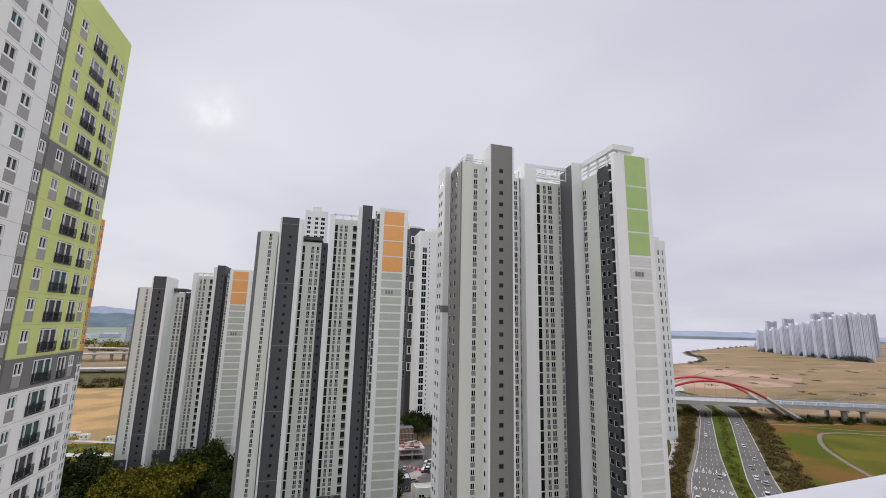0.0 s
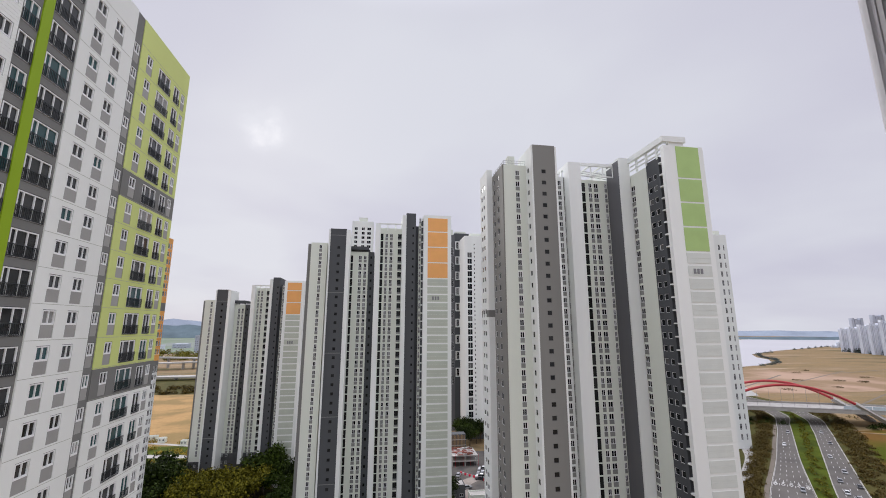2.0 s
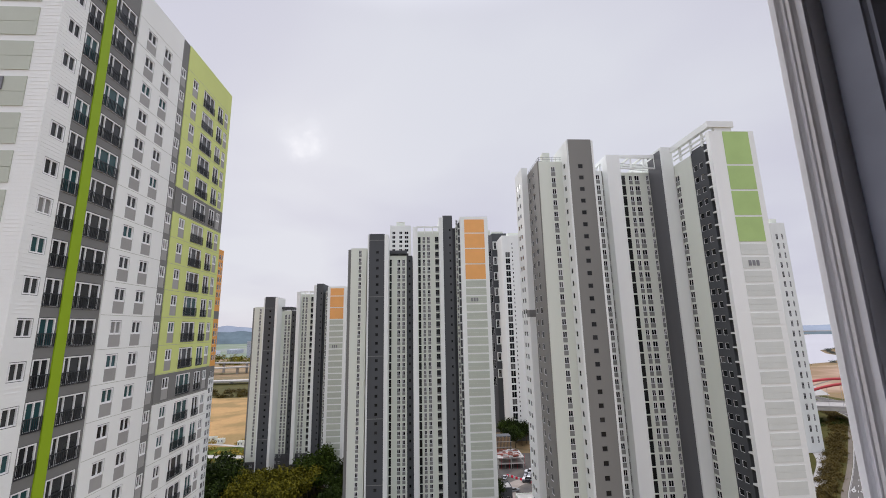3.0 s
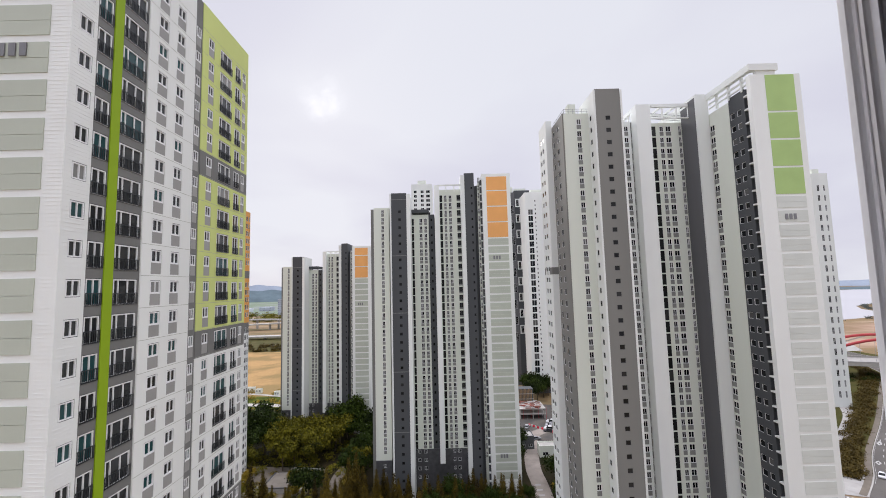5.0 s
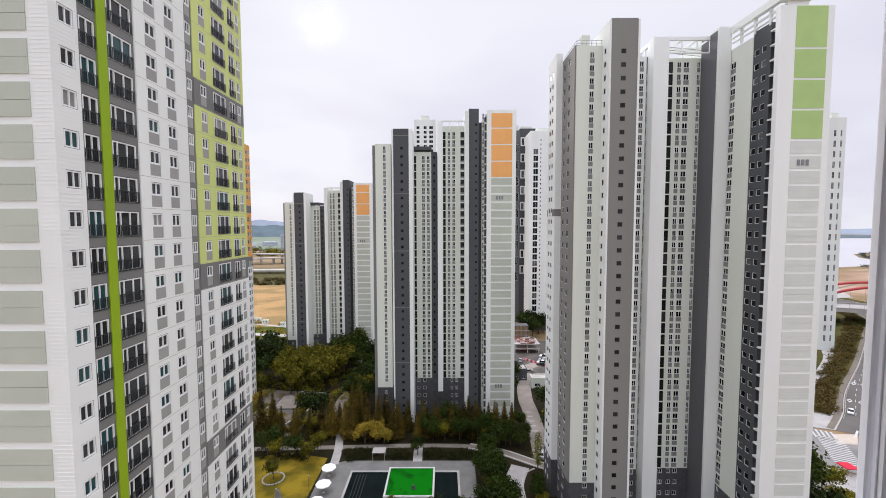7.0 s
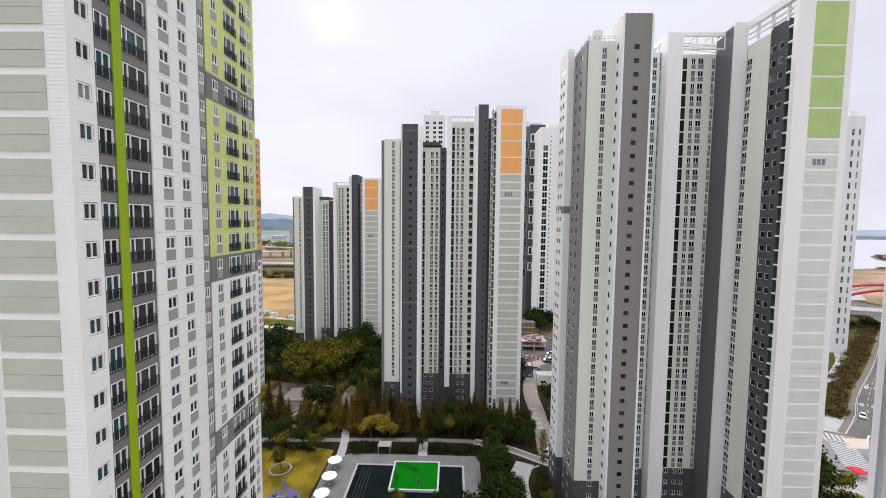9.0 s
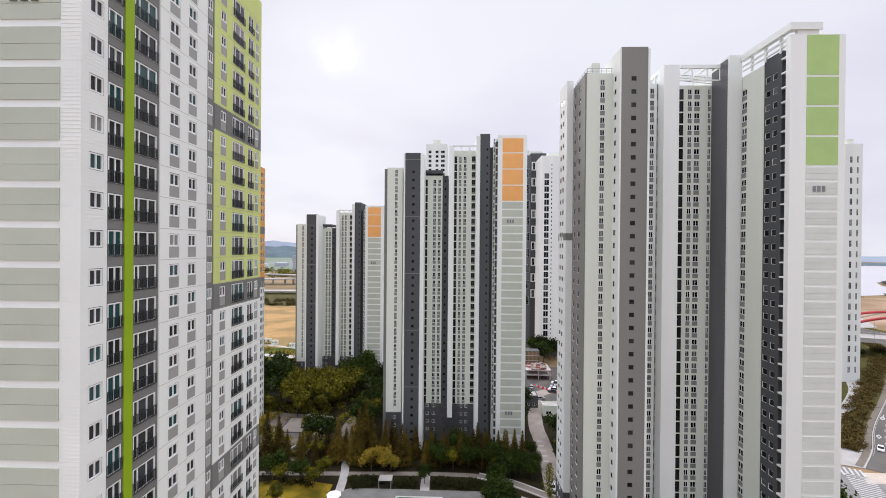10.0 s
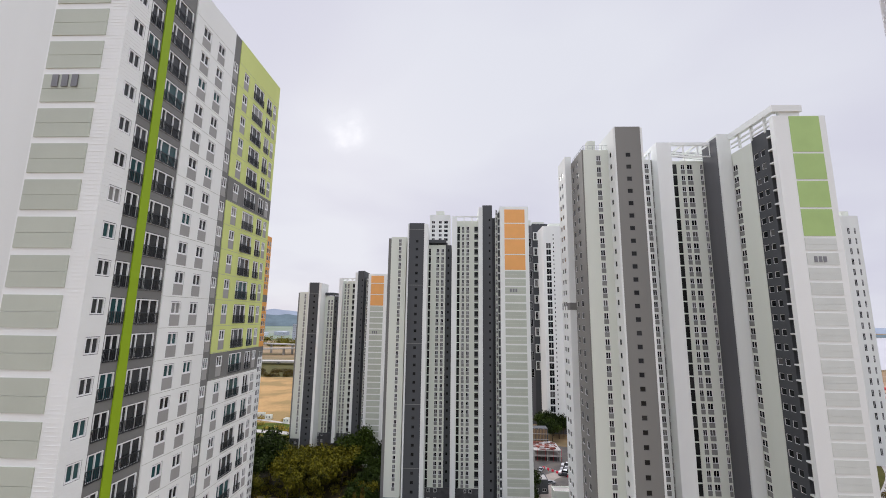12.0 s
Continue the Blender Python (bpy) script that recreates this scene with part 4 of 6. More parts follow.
def across(left, right, f):
    """Places at a share f of the width between two edges: run in metres, place, direction."""
    line = [a.lerp(b, f) for a, b in zip(spline([Vector((*p, 0)) for p in left], 50), spline([Vector((*p, 0)) for p in right], 50))]
    out, run = [], 0.0
    for a, b in zip(line, line[1:]):
        run += (b - a).length
        out.append((run, a, (b - a).normalized()))
    return out


def dashes(left, right, f, length, gap, start=14, end=300, w=0.1):
    bm = bmesh.new()
    nxt = start
    for run, p, d in across(left, right, f):
        if nxt <= run < end:
            s = Vector((d.y, -d.x, 0)) * w
            q = p + d * length
            bm.faces.new([bm.verts.new((v.x, v.y, 0.145)) for v in (p - s, p + s, q + s, q - s)])
            nxt = run + length + gap
    bmesh.ops.recalc_face_normals(bm, faces=bm.faces)
    return tagged(ob_of("lane_marking", bm, M_LINE), "row of white lane dashes", "marking", kind="stuff")


for f in (0.2, 0.4, 0.6, 0.8):
    dashes(L1, R1, f, 3.0, 5.0, 20, 130)
for f in (0.33, 0.66):
    dashes(L1, R1, f, 3.0, 6.0, 130, 300)
for f in (0.27, 0.5, 0.73):
    dashes(L2, R2, f, 3.0, 6.0)
for a, b in ((L1, R1), (L2, R2)):
    for f in (0.03, 0.97):
        dashes(a, b, f, 6.0, 0.0, w=0.04)
for f in (0.1, 0.3, 0.5, 0.7, 0.9):  # diamonds ahead of the crossing, arrows before them
    for run, p, d in across(L1, R1, f):
        if 37 < run < 38.4 or 64 < run < 65.4 or 68 < run < 69.2:
            s = Vector((d.y, -d.x, 0))
            if run < 66:
                outer, inner = [[p + q * f for q in (d * -2.3, s * 0.85, d * 2.3, s * -0.85)] for f in (1.0, 0.62)]
                bm = bmesh.new()
                o, n = [[bm.verts.new((v.x, v.y, 0.16)) for v in ring] for ring in (outer, inner)]
                for k in range(4):
                    bm.faces.new((o[k - 1], o[k], n[k], n[k - 1]))
                bmesh.ops.recalc_face_normals(bm, faces=bm.faces)
                tagged(ob_of("diamond_marking", bm, M_LINE), "white painted hollow diamond on the road", "marking", kind="structure")
            else:
                mark("arrow_marking", [(v.x, v.y) for v in (p - d * 2.5, p - d * 0.8 + s * 0.7, p - d * 0.8 + s * 0.15, p + d * 2.5 + s * 0.15, p + d * 2.5 - s * 0.15, p - d * 0.8 - s * 0.15, p - d * 0.8 - s * 0.7)], 0.16)
# zebra crossings at the junction
for (cx, cy), ang, n in (((125.5, 126.5), -29, 14), ((147, 131), 40, 12), ((129, 137.5), 62, 8)):
    d = Vector((math.cos(radians(ang)), math.sin(radians(ang)), 0))
    s = Vector((d.y, -d.x, 0))
    for i in range(n):
        c = Vector((cx, cy, 0)) + s * (i - n / 2) * 1.35
        mark("zebra_bar", [(v.x, v.y) for v in (c - d * 3.4 - s * 0.3, c - d * 3.4 + s * 0.3, c + d * 3.4 + s * 0.3, c + d * 3.4 - s * 0.3)], 0.17)

sheet("road", [(133.5, 137.0), (142, 137.0), (135.4, 130.4), (128.9, 130.8)], 0.15, M_CREAM, "cream painted junction surface", "road")
for pts, w in (([(430, 330), (640, 430), (900, 540)], 1.0), ([(480, 310), (820, 430), (1150, 540)], 1.3), ([(520, 470), (640, 530), (760, 590)], 1.2), ([(560, 290), (760, 360), (1000, 440)], 1.0), ([(380, 420), (480, 480), (600, 555)], 1.6), ([(700, 560), (900, 610), (1150, 690)], 1.5)):
    ribbon("path", pts, -w, w, 0.09 + pts[0][0] * 1e-4, M_PAVEW, "pale dirt track across the flats", "track")
sheet("ground", [(342, 222), (376, 208), (440, 196), (440, 150), (300, 140), (262, 140), (284, 174), (306, 198), (330, 217)], 0.075, M_GREENM, "green grass inside the curving track", "meadow")
sheet("ground", [(395, 412), (470, 402), (571, 405), (650, 445), (705, 481), (730, 545), (714, 598), (600, 622), (480, 520)], 0.085, M_BARE, "bare pinkish graded soil beyond the bridge", "soil")
sheet("ground", [(330, 390), (400, 398), (440, 455), (400, 520), (350, 500)], 0.1, M_PAVE, "pale bare sand flat beyond the bridge", "sand")

# garden between the towers
sheet("ground", [(-64, 88), (-37, 88), (-36.5, 123), (-50, 126), (-64, 122)], 0.07, M_LAWN, "olive autumn lawn", "lawn")
sheet("pavement", [(-36, 84), (8.5, 84), (9, 121.5), (-30, 121.5), (-36, 119)], 0.10, M_TERR, "grey stone terrace round the pool", "terrace")
ribbon("pavement", [(-62, 128), (-36, 129), (-10, 130), (8, 129.5), (18, 126), (28, 119.5), (44, 110)], -1.2, 1.1, 0.11, M_PAVEL, "warm grey curved footpath", "path")
ribbon("pavement", [(-33.6, 119.5), (-34.6, 129), (-38, 145), (-42, 165), (-38, 185)], -1.3, 1.3, 0.12, M_PAVE, "pale narrow garden path", "path")
ribbon("pavement", [(-41, 152), (-42, 166), (-38, 187), (-34, 206)], -2.4, 2.4, 0.135, M_PAVEW, "wide paved garden lane", "path")
ribbon("pavement", [(-8.4, 121), (-8.6, 130)], -1.4, 1.4, 0.13, M_PAVE, "short pale cross path", "path")
ribbon("road", [(18.4, 86), (18.4, 100), (19.2, 110), (22.5, 118.5)], -2.6, 2.8, 0.14, M_PAVE, "grey paved drive past the terrace", "drive")
ribbon("road", [(30.5, 122), (31.6, 133), (32.6, 145), (33.2, 156), (33.6, 167), (37, 185), (46, 207), (90, 216)], -3.0, 3.0, 0.142, M_BUFF, "buff paved service drive", "drive")
ribbon("kerb", [(21.2, 88), (21.3, 104), (21.9, 111), (23.6, 115), (26.5, 117.2)], -0.2, 0.2, 0.3, M_CONC, "pale kerb", "kerb", thick=0.2)
for off in (-1.45, 1.35):
    ribbon("kerb", [(8, 129.5), (18, 126), (28, 119.5), (40, 112)], off - 0.3, off + 0.3, 0.32, M_CONC, "pale stone kerb along the curved path", "kerb", thick=0.25)
sheet("pavement", [(28, 185), (62, 178), (66, 250), (34, 256)], 0.10, M_YARD, "asphalt yard and parking", "yard")
sheet("pavement", [(-86, 136), (-52, 136), (-48, 172), (-80, 176)], 0.10, M_PAVEW, "warm paved garden court", "court")


def pool():
    t = thing("reflecting_pool", "long dark reflecting pool with a pale stone rim", "pool", at=(0, -1.2, 0.1))
    bm = bmesh.new()
    for a in ((-27.6, 4.2, 116.6, 117.2), (-27.6, 4.2, 92.4, 93.0), (-27.6, -27.0, 93.0, 116.6), (3.6, 4.2, 93.0, 116.6)):
        box(bm, *a, 0, 0.28)
    part("rim", bm, M_PAVE, t, "pale stone rim")
    bm = bmesh.new()
    box(bm, -27.0, 3.6, 93.0, 116.6, 0.01, 0.14)
    part("water", bm, M_POOL, t, "still black water")
    for x in (-25.5, -24.6, -23.7, -22.8):
        bm = bmesh.new()
        box(bm, x, x + 0.25, 94, 115.5, 0.145, 0.2)
        part("grating", bm, M_TYRE, t)


def turf_stage():
    t = thing("turf_platform", "bright green turf platform with a white edge standing in the pool", "platform", at=(0, -1.2, 0.1))
    bm = bmesh.new()
    x0, x1, y0, y1 = -16.4, -2.9, 105.0, 118.2
    for a in ((x0, x1, y1 - 0.5, y1), (x0, x1, y0, y0 + 0.5), (x0, x0 + 0.5, y0 + 0.5, y1 - 0.5), (x1 - 0.5, x1, y0 + 0.5, y1 - 0.5)):
        box(bm, *a, 0.145, 0.75)
    part("edge", bm, M_LINE, t, "white raised edge")
    bm = bmesh.new()
    box(bm, x0 + 0.5, x1 - 0.5, y0 + 0.5, y1 - 0.5, 0.145, 0.62)
    part("turf", bm, M_TURF, t, "green artificial turf")


pool()
turf_stage()


def parasol(x, y):
    t = thing("parasol", "white octagonal parasol standing on the terrace", "parasol", "parasols by the pool", (x, y, 0.1))
    bm = bmesh.new()
    cyl(bm, (0, 0, 0.12), (0, 0, 3.0), 0.04)
    part("pole", bm, M_STEEL, t)
    bm = bmesh.new()
    cyl(bm, (0, 0, 0), (0, 0, 0.12), 0.45, 0.4, 12)
    part("base", bm, M_CONC, t)
    bm = bmesh.new()
    tip = bm.verts.new((0, 0, 3.35))
    ring = [bm.verts.new((2.1 * math.cos(a), 2.1 * math.sin(a), 2.55)) for a in (math.pi * i / 4 for i in range(8))]
    low = [bm.verts.new((v.co.x * 1.0, v.co.y * 1.0, 2.36)) for v in ring]
    for i in range(8):
        bm.faces.new((ring[i - 1], ring[i], tip))
        bm.faces.new((low[i - 1], low[i], ring[i], ring[i - 1]))
    part("canopy", bm, M_CANVAS, t, "white canvas canopy")
    return t


first = parasol(-33.5, 113.9)
copy_thing(first, pose(-32.9, 106.5, 0.1, rz=12))
copy_thing(first, pose(-32.7, 99.4, 0.1, rz=25))


def garden_wall(pts, h, label):
    t = thing("planter_wall", label, "planter", "garden walls", (0, 0, 0.08))
    for a, b in zip(pts, pts[1:]):
        bm = bmesh.new()
        d = (Vector(b) - Vector(a)).normalized()
        s = Vector((-d.y, d.x)) * 0.3
        lo = [bm.verts.new((*(Vector(p) + q), 0)) for p, q in ((a, -s), (b, -s), (b, s), (a, s))]
        hi = [bm.verts.new((v.co.x, v.co.y, h)) for v in lo]
        for i in range(4):
            bm.faces.new((lo[i - 1], lo[i], hi[i], hi[i - 1]))
        bm.faces.new(hi)
        bmesh.ops.recalc_face_normals(bm, faces=bm.faces)
        part("wall_segment", bm, M_PAVE, t)


garden_wall([(-70, 141), (-58, 141), (-52, 156), (-50, 166)], 1.1, "low pale stone planter wall with a bend")
garden_wall([(-84, 152), (-72, 152), (-66, 163)], 0.9, "low pale stone wall at the court's edge")
garden_wall([(-62, 172), (-50, 170)], 0.9, "short pale stone planter wall")


def stone_ring(x, y, r):
    t = thing("stone_ring", "ring of pale stones round a lawn tree", "edging", at=(x, y, 0.075))
    me = None
    for i in range(20):
        m = pose(r * math.cos(i * math.pi / 10), r * math.sin(i * math.pi / 10), 0, rz=18 * i)
        if me is None:
            bm = bmesh.new()
            box(bm, -0.2, 0.2, -0.36, 0.36, 0, 0.3)
            bmesh.ops.bevel(bm, geom=bm.edges[:], offset=0.06, segments=1, affect="EDGES")
            o = part("stone", bm, M_PAVE, t)
            o.matrix_basis, me = m, o.data
        else:
            repeat("stone", me, m, t)


stone_ring(-49, 112.5, 2.9)
for i in range(5):
    d = 3.6 * i
    sheet("drive_marking", [(30.6 + 0.05 * d, 139 + d), (32.6 + 0.05 * d, 139 + d), (32.7 + 0.05 * d, 140.1 + d), (30.7 + 0.05 * d, 140.1 + d)], 0.16, M_PAVE, "pale painted drive marking", "marking")


def kiosk(x, y):
    t = thing("garden_pavilion", "small grey slatted garden pavilion on the terrace", "pavilion", at=(x, y, 0.1))
    for i in range(6):
        bm = bmesh.new()
        box(bm, -2, 2, -1.6 + i * 0.55, -1.25 + i * 0.55, 2.4, 2.52)
        part("slat", bm, M_CONC, t)
    for px, py in ((-1.9, -1.5), (1.7, -1.5), (-1.9, 1.3), (1.7, 1.3)):
        bm = bmesh.new()
        box(bm, px, px + 0.2, py, py + 0.2, 0, 2.4)
        part("post", bm, M_STEEL, t)


kiosk(-20.4, 123.0)


# ---------------------------------------------------------------- plants
def leaf_quads(bm, rng, pos, size, n, up=0.5, out=None):
    """Small leaf blades round pos; out: the way that they mostly face."""
    for _ in range(n):
        c = Vector(pos) + Vector((rng.gauss(0, 1), rng.gauss(0, 1), rng.gauss(0, 0.8))) * size * 0.8
        if out is not None:
            w = (out + Vector((rng.gauss(0, 0.45), rng.gauss(0, 0.45), rng.gauss(0, 0.45)))).normalized()
            a = w.orthogonal().normalized()
            a.rotate(Quaternion(w, rng.uniform(0, 6.283)))
            b = w.cross(a)
            s = size * rng.uniform(0.5, 1.05)
            bm.faces.new([bm.verts.new(c + v) for v in (-a * s * 0.6, b * s * 0.45 - a * s * 0.1, a * s * 0.7, -b * s * 0.45 + a * s * 0.1)])
            continue
        a = Vector((rng.gauss(0, 1), rng.gauss(0, 1), rng.gauss(0, 1) * (1 - up))).normalized()
        b = a.cross(Vector((rng.gauss(0, 0.6), rng.gauss(0, 0.6), 1))).normalized()
        s = size * rng.uniform(0.45, 1.0)
        bm.faces.new([bm.verts.new(c + v) for v in (-a * s * 0.6, b * s * 0.45 - a * s * 0.1, a * s * 0.7, -b * s * 0.45 + a * s * 0.1)])


def conifer(seed, material, h, label):
    """Narrow bronze-leaved conifer: tapered trunk, level boughs, feathery sprays with gaps between."""
    rng = random.Random(seed)
    t = thing("conifer", label, "tree", "rows of bronze conifers")
    bm = bmesh.new()
    cyl(bm, (0, 0, 0), (0, 0, h * 0.55), 0.26, 0.15, 7)
    cyl(bm, (0, 0, h * 0.55), (0, 0, h * 0.97), 0.15, 0.03, 6)
    crown = bmesh.new()
    levels = 30
    for i in range(levels):
        z = h * (0.10 + 0.88 * i / levels)
        r = h * 0.16 * (1 - i / levels) ** 0.9 * rng.uniform(0.8, 1.15) + 0.15
        k = max(5, int(13 * (1 - i / levels) + 4))
        for j in range(k):
            a = 2 * math.pi * (j + rng.random()) / k
            rr = r * rng.uniform(0.6, 1.1)
            tip = Vector((rr * math.cos(a), rr * math.sin(a), z + rr * 0.12))
            if j % 3 == 0:
                cyl(bm, (0, 0, z - rr * 0.1), tip * 0.9 + Vector((0, 0, z * 0.1)), 0.04, 0.015, 4)
            for f in (0.4, 0.7, 1.0):
                leaf_quads(crown, rng, (tip.x * f, tip.y * f, z + rr * 0.12 * f), 0.26 + 0.42 * (1 - i / levels), 3, 0.45, Vector((math.cos(a), math.sin(a), 0.45)))
    leaf_quads(crown, rng, (0, 0, h), 0.35, 5, 0.1)
    part("trunk", bm, M_BARK, t)
    part("crown", crown, material, t)
    return t


def broadleaf(seed, material, h, spread, label, group="garden trees"):
    """Spreading tree: forked trunk and limbs, crown of uneven lobes of leaves."""
    rng = random.Random(seed)
    t = thing("tree", label, "tree", group)
    bm = bmesh.new()
    fork = Vector((rng.uniform(-0.2, 0.2), rng.uniform(-0.2, 0.2), h * 0.3))
    cyl(bm, (0, 0, 0), fork, 0.24, 0.18, 7)
    crown = bmesh.new()
    lobes = 9
    for i in range(lobes):
        a = 2 * math.pi * i / lobes * 1.62 + rng.random()
        r = spread * rng.uniform(0.25, 0.75)
        c = Vector((r * math.cos(a), r * math.sin(a), h * rng.uniform(0.5, 0.86)))
        cyl(bm, fork, c, 0.10, 0.03, 5)
        R = spread * rng.uniform(0.32, 0.5)
        for _ in range(78):
            v = Vector((rng.gauss(0, 1), rng.gauss(0, 1), rng.gauss(0, 1))).normalized() * R * rng.uniform(0.55, 1.05)
            leaf_quads(crown, rng, c + Vector((v.x, v.y, v.z * 0.75)), 0.62, 3, 0.3, v.normalized())
    part("trunk", bm, M_BARK, t)
    part("crown", crown, material, t)
    return t


def shrub_bed(name, pts, material, label, seed, size=0.5):
    """Low scrub nobody could count, as one mass of leaves over a scatter of places (x, y, radius, height)."""
    rng = random.Random(seed)
    bm = bmesh.new()
    for x, y, r, h in pts:
        for _ in range(int(14 + 26 * min(r, 3))):
            a, q = rng.uniform(0, 6.283), math.sqrt(rng.random())
            z = 0.1 + h * (1 - q * q) * rng.uniform(0.45, 1.0)
            leaf_quads(bm, rng, (x + r * q * math.cos(a), y + r * q * math.sin(a), z), size, 2, 0.3)
    return tagged(ob_of(name, bm, material), label, "shrubs", kind="stuff")


rng = random.Random(7)
con = [conifer(11 + i, m, h, "tall narrow conifer with bronze-green autumn needles") for i, (m, h) in enumerate(((M_BRONZE, 16.0), (M_BRONZE, 18.0), (M_BRONZE, 14.5)))]
spots = []
for x in range(-66, 14, 4):
    spots.append((x + rng.uniform(-1.2, 1.2), 134.5 + rng.uniform(-1.2, 1.5)))
    if x > -64:
        spots.append((x + 2 + rng.uniform(-1.2, 1.2), 139 + rng.uniform(-1.5, 1.5)))
    if -34 < x < -12 and x % 8 == 2:
        spots.append((x + rng.uniform(-1.5, 1.5), 142.3 + rng.uniform(-1, 1)))
spots += [(15.5, 141.0), (18.2, 139.2), (21.2, 141.8), (23.6, 140.4), (16.8, 134.0), (12.0, 136.0), (8.4, 141.5)]
for i, (x, y) in enumerate(spots):
    if i < 3:
        con[i].matrix_basis = pose(x, y, 0.03, rz=40 * i)
    else:
        s = rng.uniform(0.8, 1.15) * (0.58 if x < -40 else 0.9 if x < -16 else 0.7)
        copy_thing(con[i % 3], pose(x, y, 0.03, rz=rng.uniform(0, 360)) @ Matrix.Diagonal((s, s, s, 1)))

leafy = [broadleaf(31, M_LEAF, 11, 5.2, "broad green garden tree"), broadleaf(32, M_DEEP, 10, 4.6, "dense deep green tree"),
         broadleaf(33, M_GOLD, 9, 4.4, "tree with yellowing autumn leaves"), broadleaf(34, M_LEAF, 9, 4.2, "green tree beginning to turn")]
plan = [(0, -58, 186, 1.25), (0, -50, 190, 1.2), (0, -66, 189, 1.2), (0, -72, 182, 1.1), (0, -56, 178, 1.15), (3, -64, 178, 1.1), (0, -74, 193, 1.2),
        (0, -60, 196, 1.2), (0, -50, 199, 1.2), (3, -70, 199, 1.1), (0, -66, 171, 1.0), (3, -55, 170, 1.0), (1, -42, 196, 1.45), (1, -48, 204, 1.3), (1, -33, 196, 1.2),
        (1, -33, 183, 0.9), (1, -34, 173, 0.8), (3, -34, 164, 1.0), (1, -33.5, 156, 0.9), (2, -34, 149, 0.9),
        (1, -84, 197, 1.2), (1, -90, 190, 1.2), (1, -80, 187, 1.1), (1, -92, 204, 1.2), (1, -86, 178, 1.1), (3, -94, 180, 1.1), (2, -98, 222, 1.1), (2, -106, 228, 1.1),
        (2, -90, 218, 1.0), (3, -112, 216, 1.2), (1, -100, 205, 1.2), (2, -116, 236, 1.1), (3, -78, 170, 0.9), (2, -74, 158, 0.8), (2, -58, 160, 0.6), (2, -54, 150, 0.5),
        (3, -72, 147, 0.5), (2, -80, 160, 0.8), (1, -48, 147, 0.9), (3, -46, 138, 0.6), (2, -26.5, 131.5, 0.95), (2, -22.5, 133.0, 0.9), (2, -20.0, 130.5, 0.8),
        (3, -42, 121, 0.6), (3, -40.5, 126, 0.6), (3, -52, 122, 0.55), (3, -49, 112.5, 0.55), (3, -57, 108, 0.7), (2, -62, 116, 0.7), (1, -56, 125, 0.6), (1, -47, 124, 0.5), (3, -62, 99, 0.8),
        (1, 11.5, 113, 0.5), (1, 13.5, 108, 0.6), (1, 13.5, 102, 0.55), (1, 12, 97.5, 0.5), (1, 14.5, 115, 0.5), (1, 15.5, 99, 0.55), (3, 12.2, 107, 0.42), (1, 13, 121.5, 0.55), (1, 14.5, 93, 0.6), (1, 12.5, 87, 0.6),
        (3, 0, 133, 0.6), (1, 5, 134, 0.6), (1, 11, 133, 0.6), (1, 16, 132, 0.6), (1, -4, 134, 0.6), (1, 20, 131, 0.5), (3, 37.5, 127, 0.7), (1, 38, 134, 0.8), (3, 40, 142, 0.8), (1, 39, 154, 0.8), (3, 41, 160, 0.8), (1, 26, 166, 0.7), (1, 24, 160, 0.6), (1, -8.6, 124.5, 0.35),
        (1, 24.0, 103, 0.3), (1, 25.2, 106, 0.35), (3, 25, 99, 0.4), (1, 23.8, 95, 0.35), (2, 38, 138, 0.7), (2, 38.5, 147, 0.7), (1, 22.5, 178, 0.9), (1, 27, 182, 0.8), (1, 31, 184, 0.7),
        (1, 80, 98, 1.0), (1, 86, 104, 1.0), (1, 84, 91, 0.9), (1, 79, 106, 1.0), (1, 94, 104, 0.9), (0, 101, 106, 0.7), (1, 97, 112, 0.8), (3, 99, 98, 0.7), (1, 102, 113, 0.6), (1, 138, 180, 1.0), (1, 148, 187, 1.0),
        (1, 150, 190, 1.0), (1, 160, 204, 1.1), (1, 172, 214, 1.1), (1, 184, 224, 1.0), (3, -12.5, 98.0, 0.45), (1, 18, 129.8, 0.42), (1, 21.5, 130.8, 0.45), (1, 24.8, 128.5, 0.4), (1, 26.2, 134, 0.4), (1, 26.6, 142, 0.4), (1, 3, 139.5, 0.7), (3, 13.5, 131, 0.55), (1, -0.5, 90, 0.6), (1, 5.0, 91, 0.62), (3, -6, 89, 0.5), (1, 9.5, 92, 0.7), (1, 52, 256, 0.8), (1, 57, 262, 0.9), (1, 62, 266, 0.9), (1, 66, 270, 0.8), (1, 55, 270, 1.0), (1, 60, 272, 1.0), (1, 36, 252, 0.9), (1, 41, 254, 0.8), (1, 14, 126, 0.5)]
for i, (k, x, y, s) in enumerate(plan):
    m = pose(x, y, 0.05, rz=rng.uniform(0, 360)) @ Matrix.Diagonal((s, s, s * rng.uniform(0.92, 1.08), 1))
    if not any(p[0] == k for p in plan[:i]):
        leafy[k].matrix_basis = m
    else:
        copy_thing(leafy[k], m)

beds = []
for _ in range(210):
    beds.append((rng.uniform(-68, 12), rng.uniform(121.8, 146), rng.uniform(0.8, 1.8), rng.uniform(0.7, 1.8)))
beds += [(rng.uniform(-31, 9), rng.uniform(122.3, 126.3), rng.uniform(0.9, 1.8), rng.uniform(0.8, 1.8)) for _ in range(90)]
beds = [b for b in beds if not (126.5 < b[1] < 132.5) and abs(b[0] + 8.5) > 2.4 and abs(b[0] + 34.4) > 2.4 and not (abs(b[0] + 20.4) < 3.4 and b[1] < 125)]
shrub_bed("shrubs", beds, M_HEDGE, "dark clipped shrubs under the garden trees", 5)
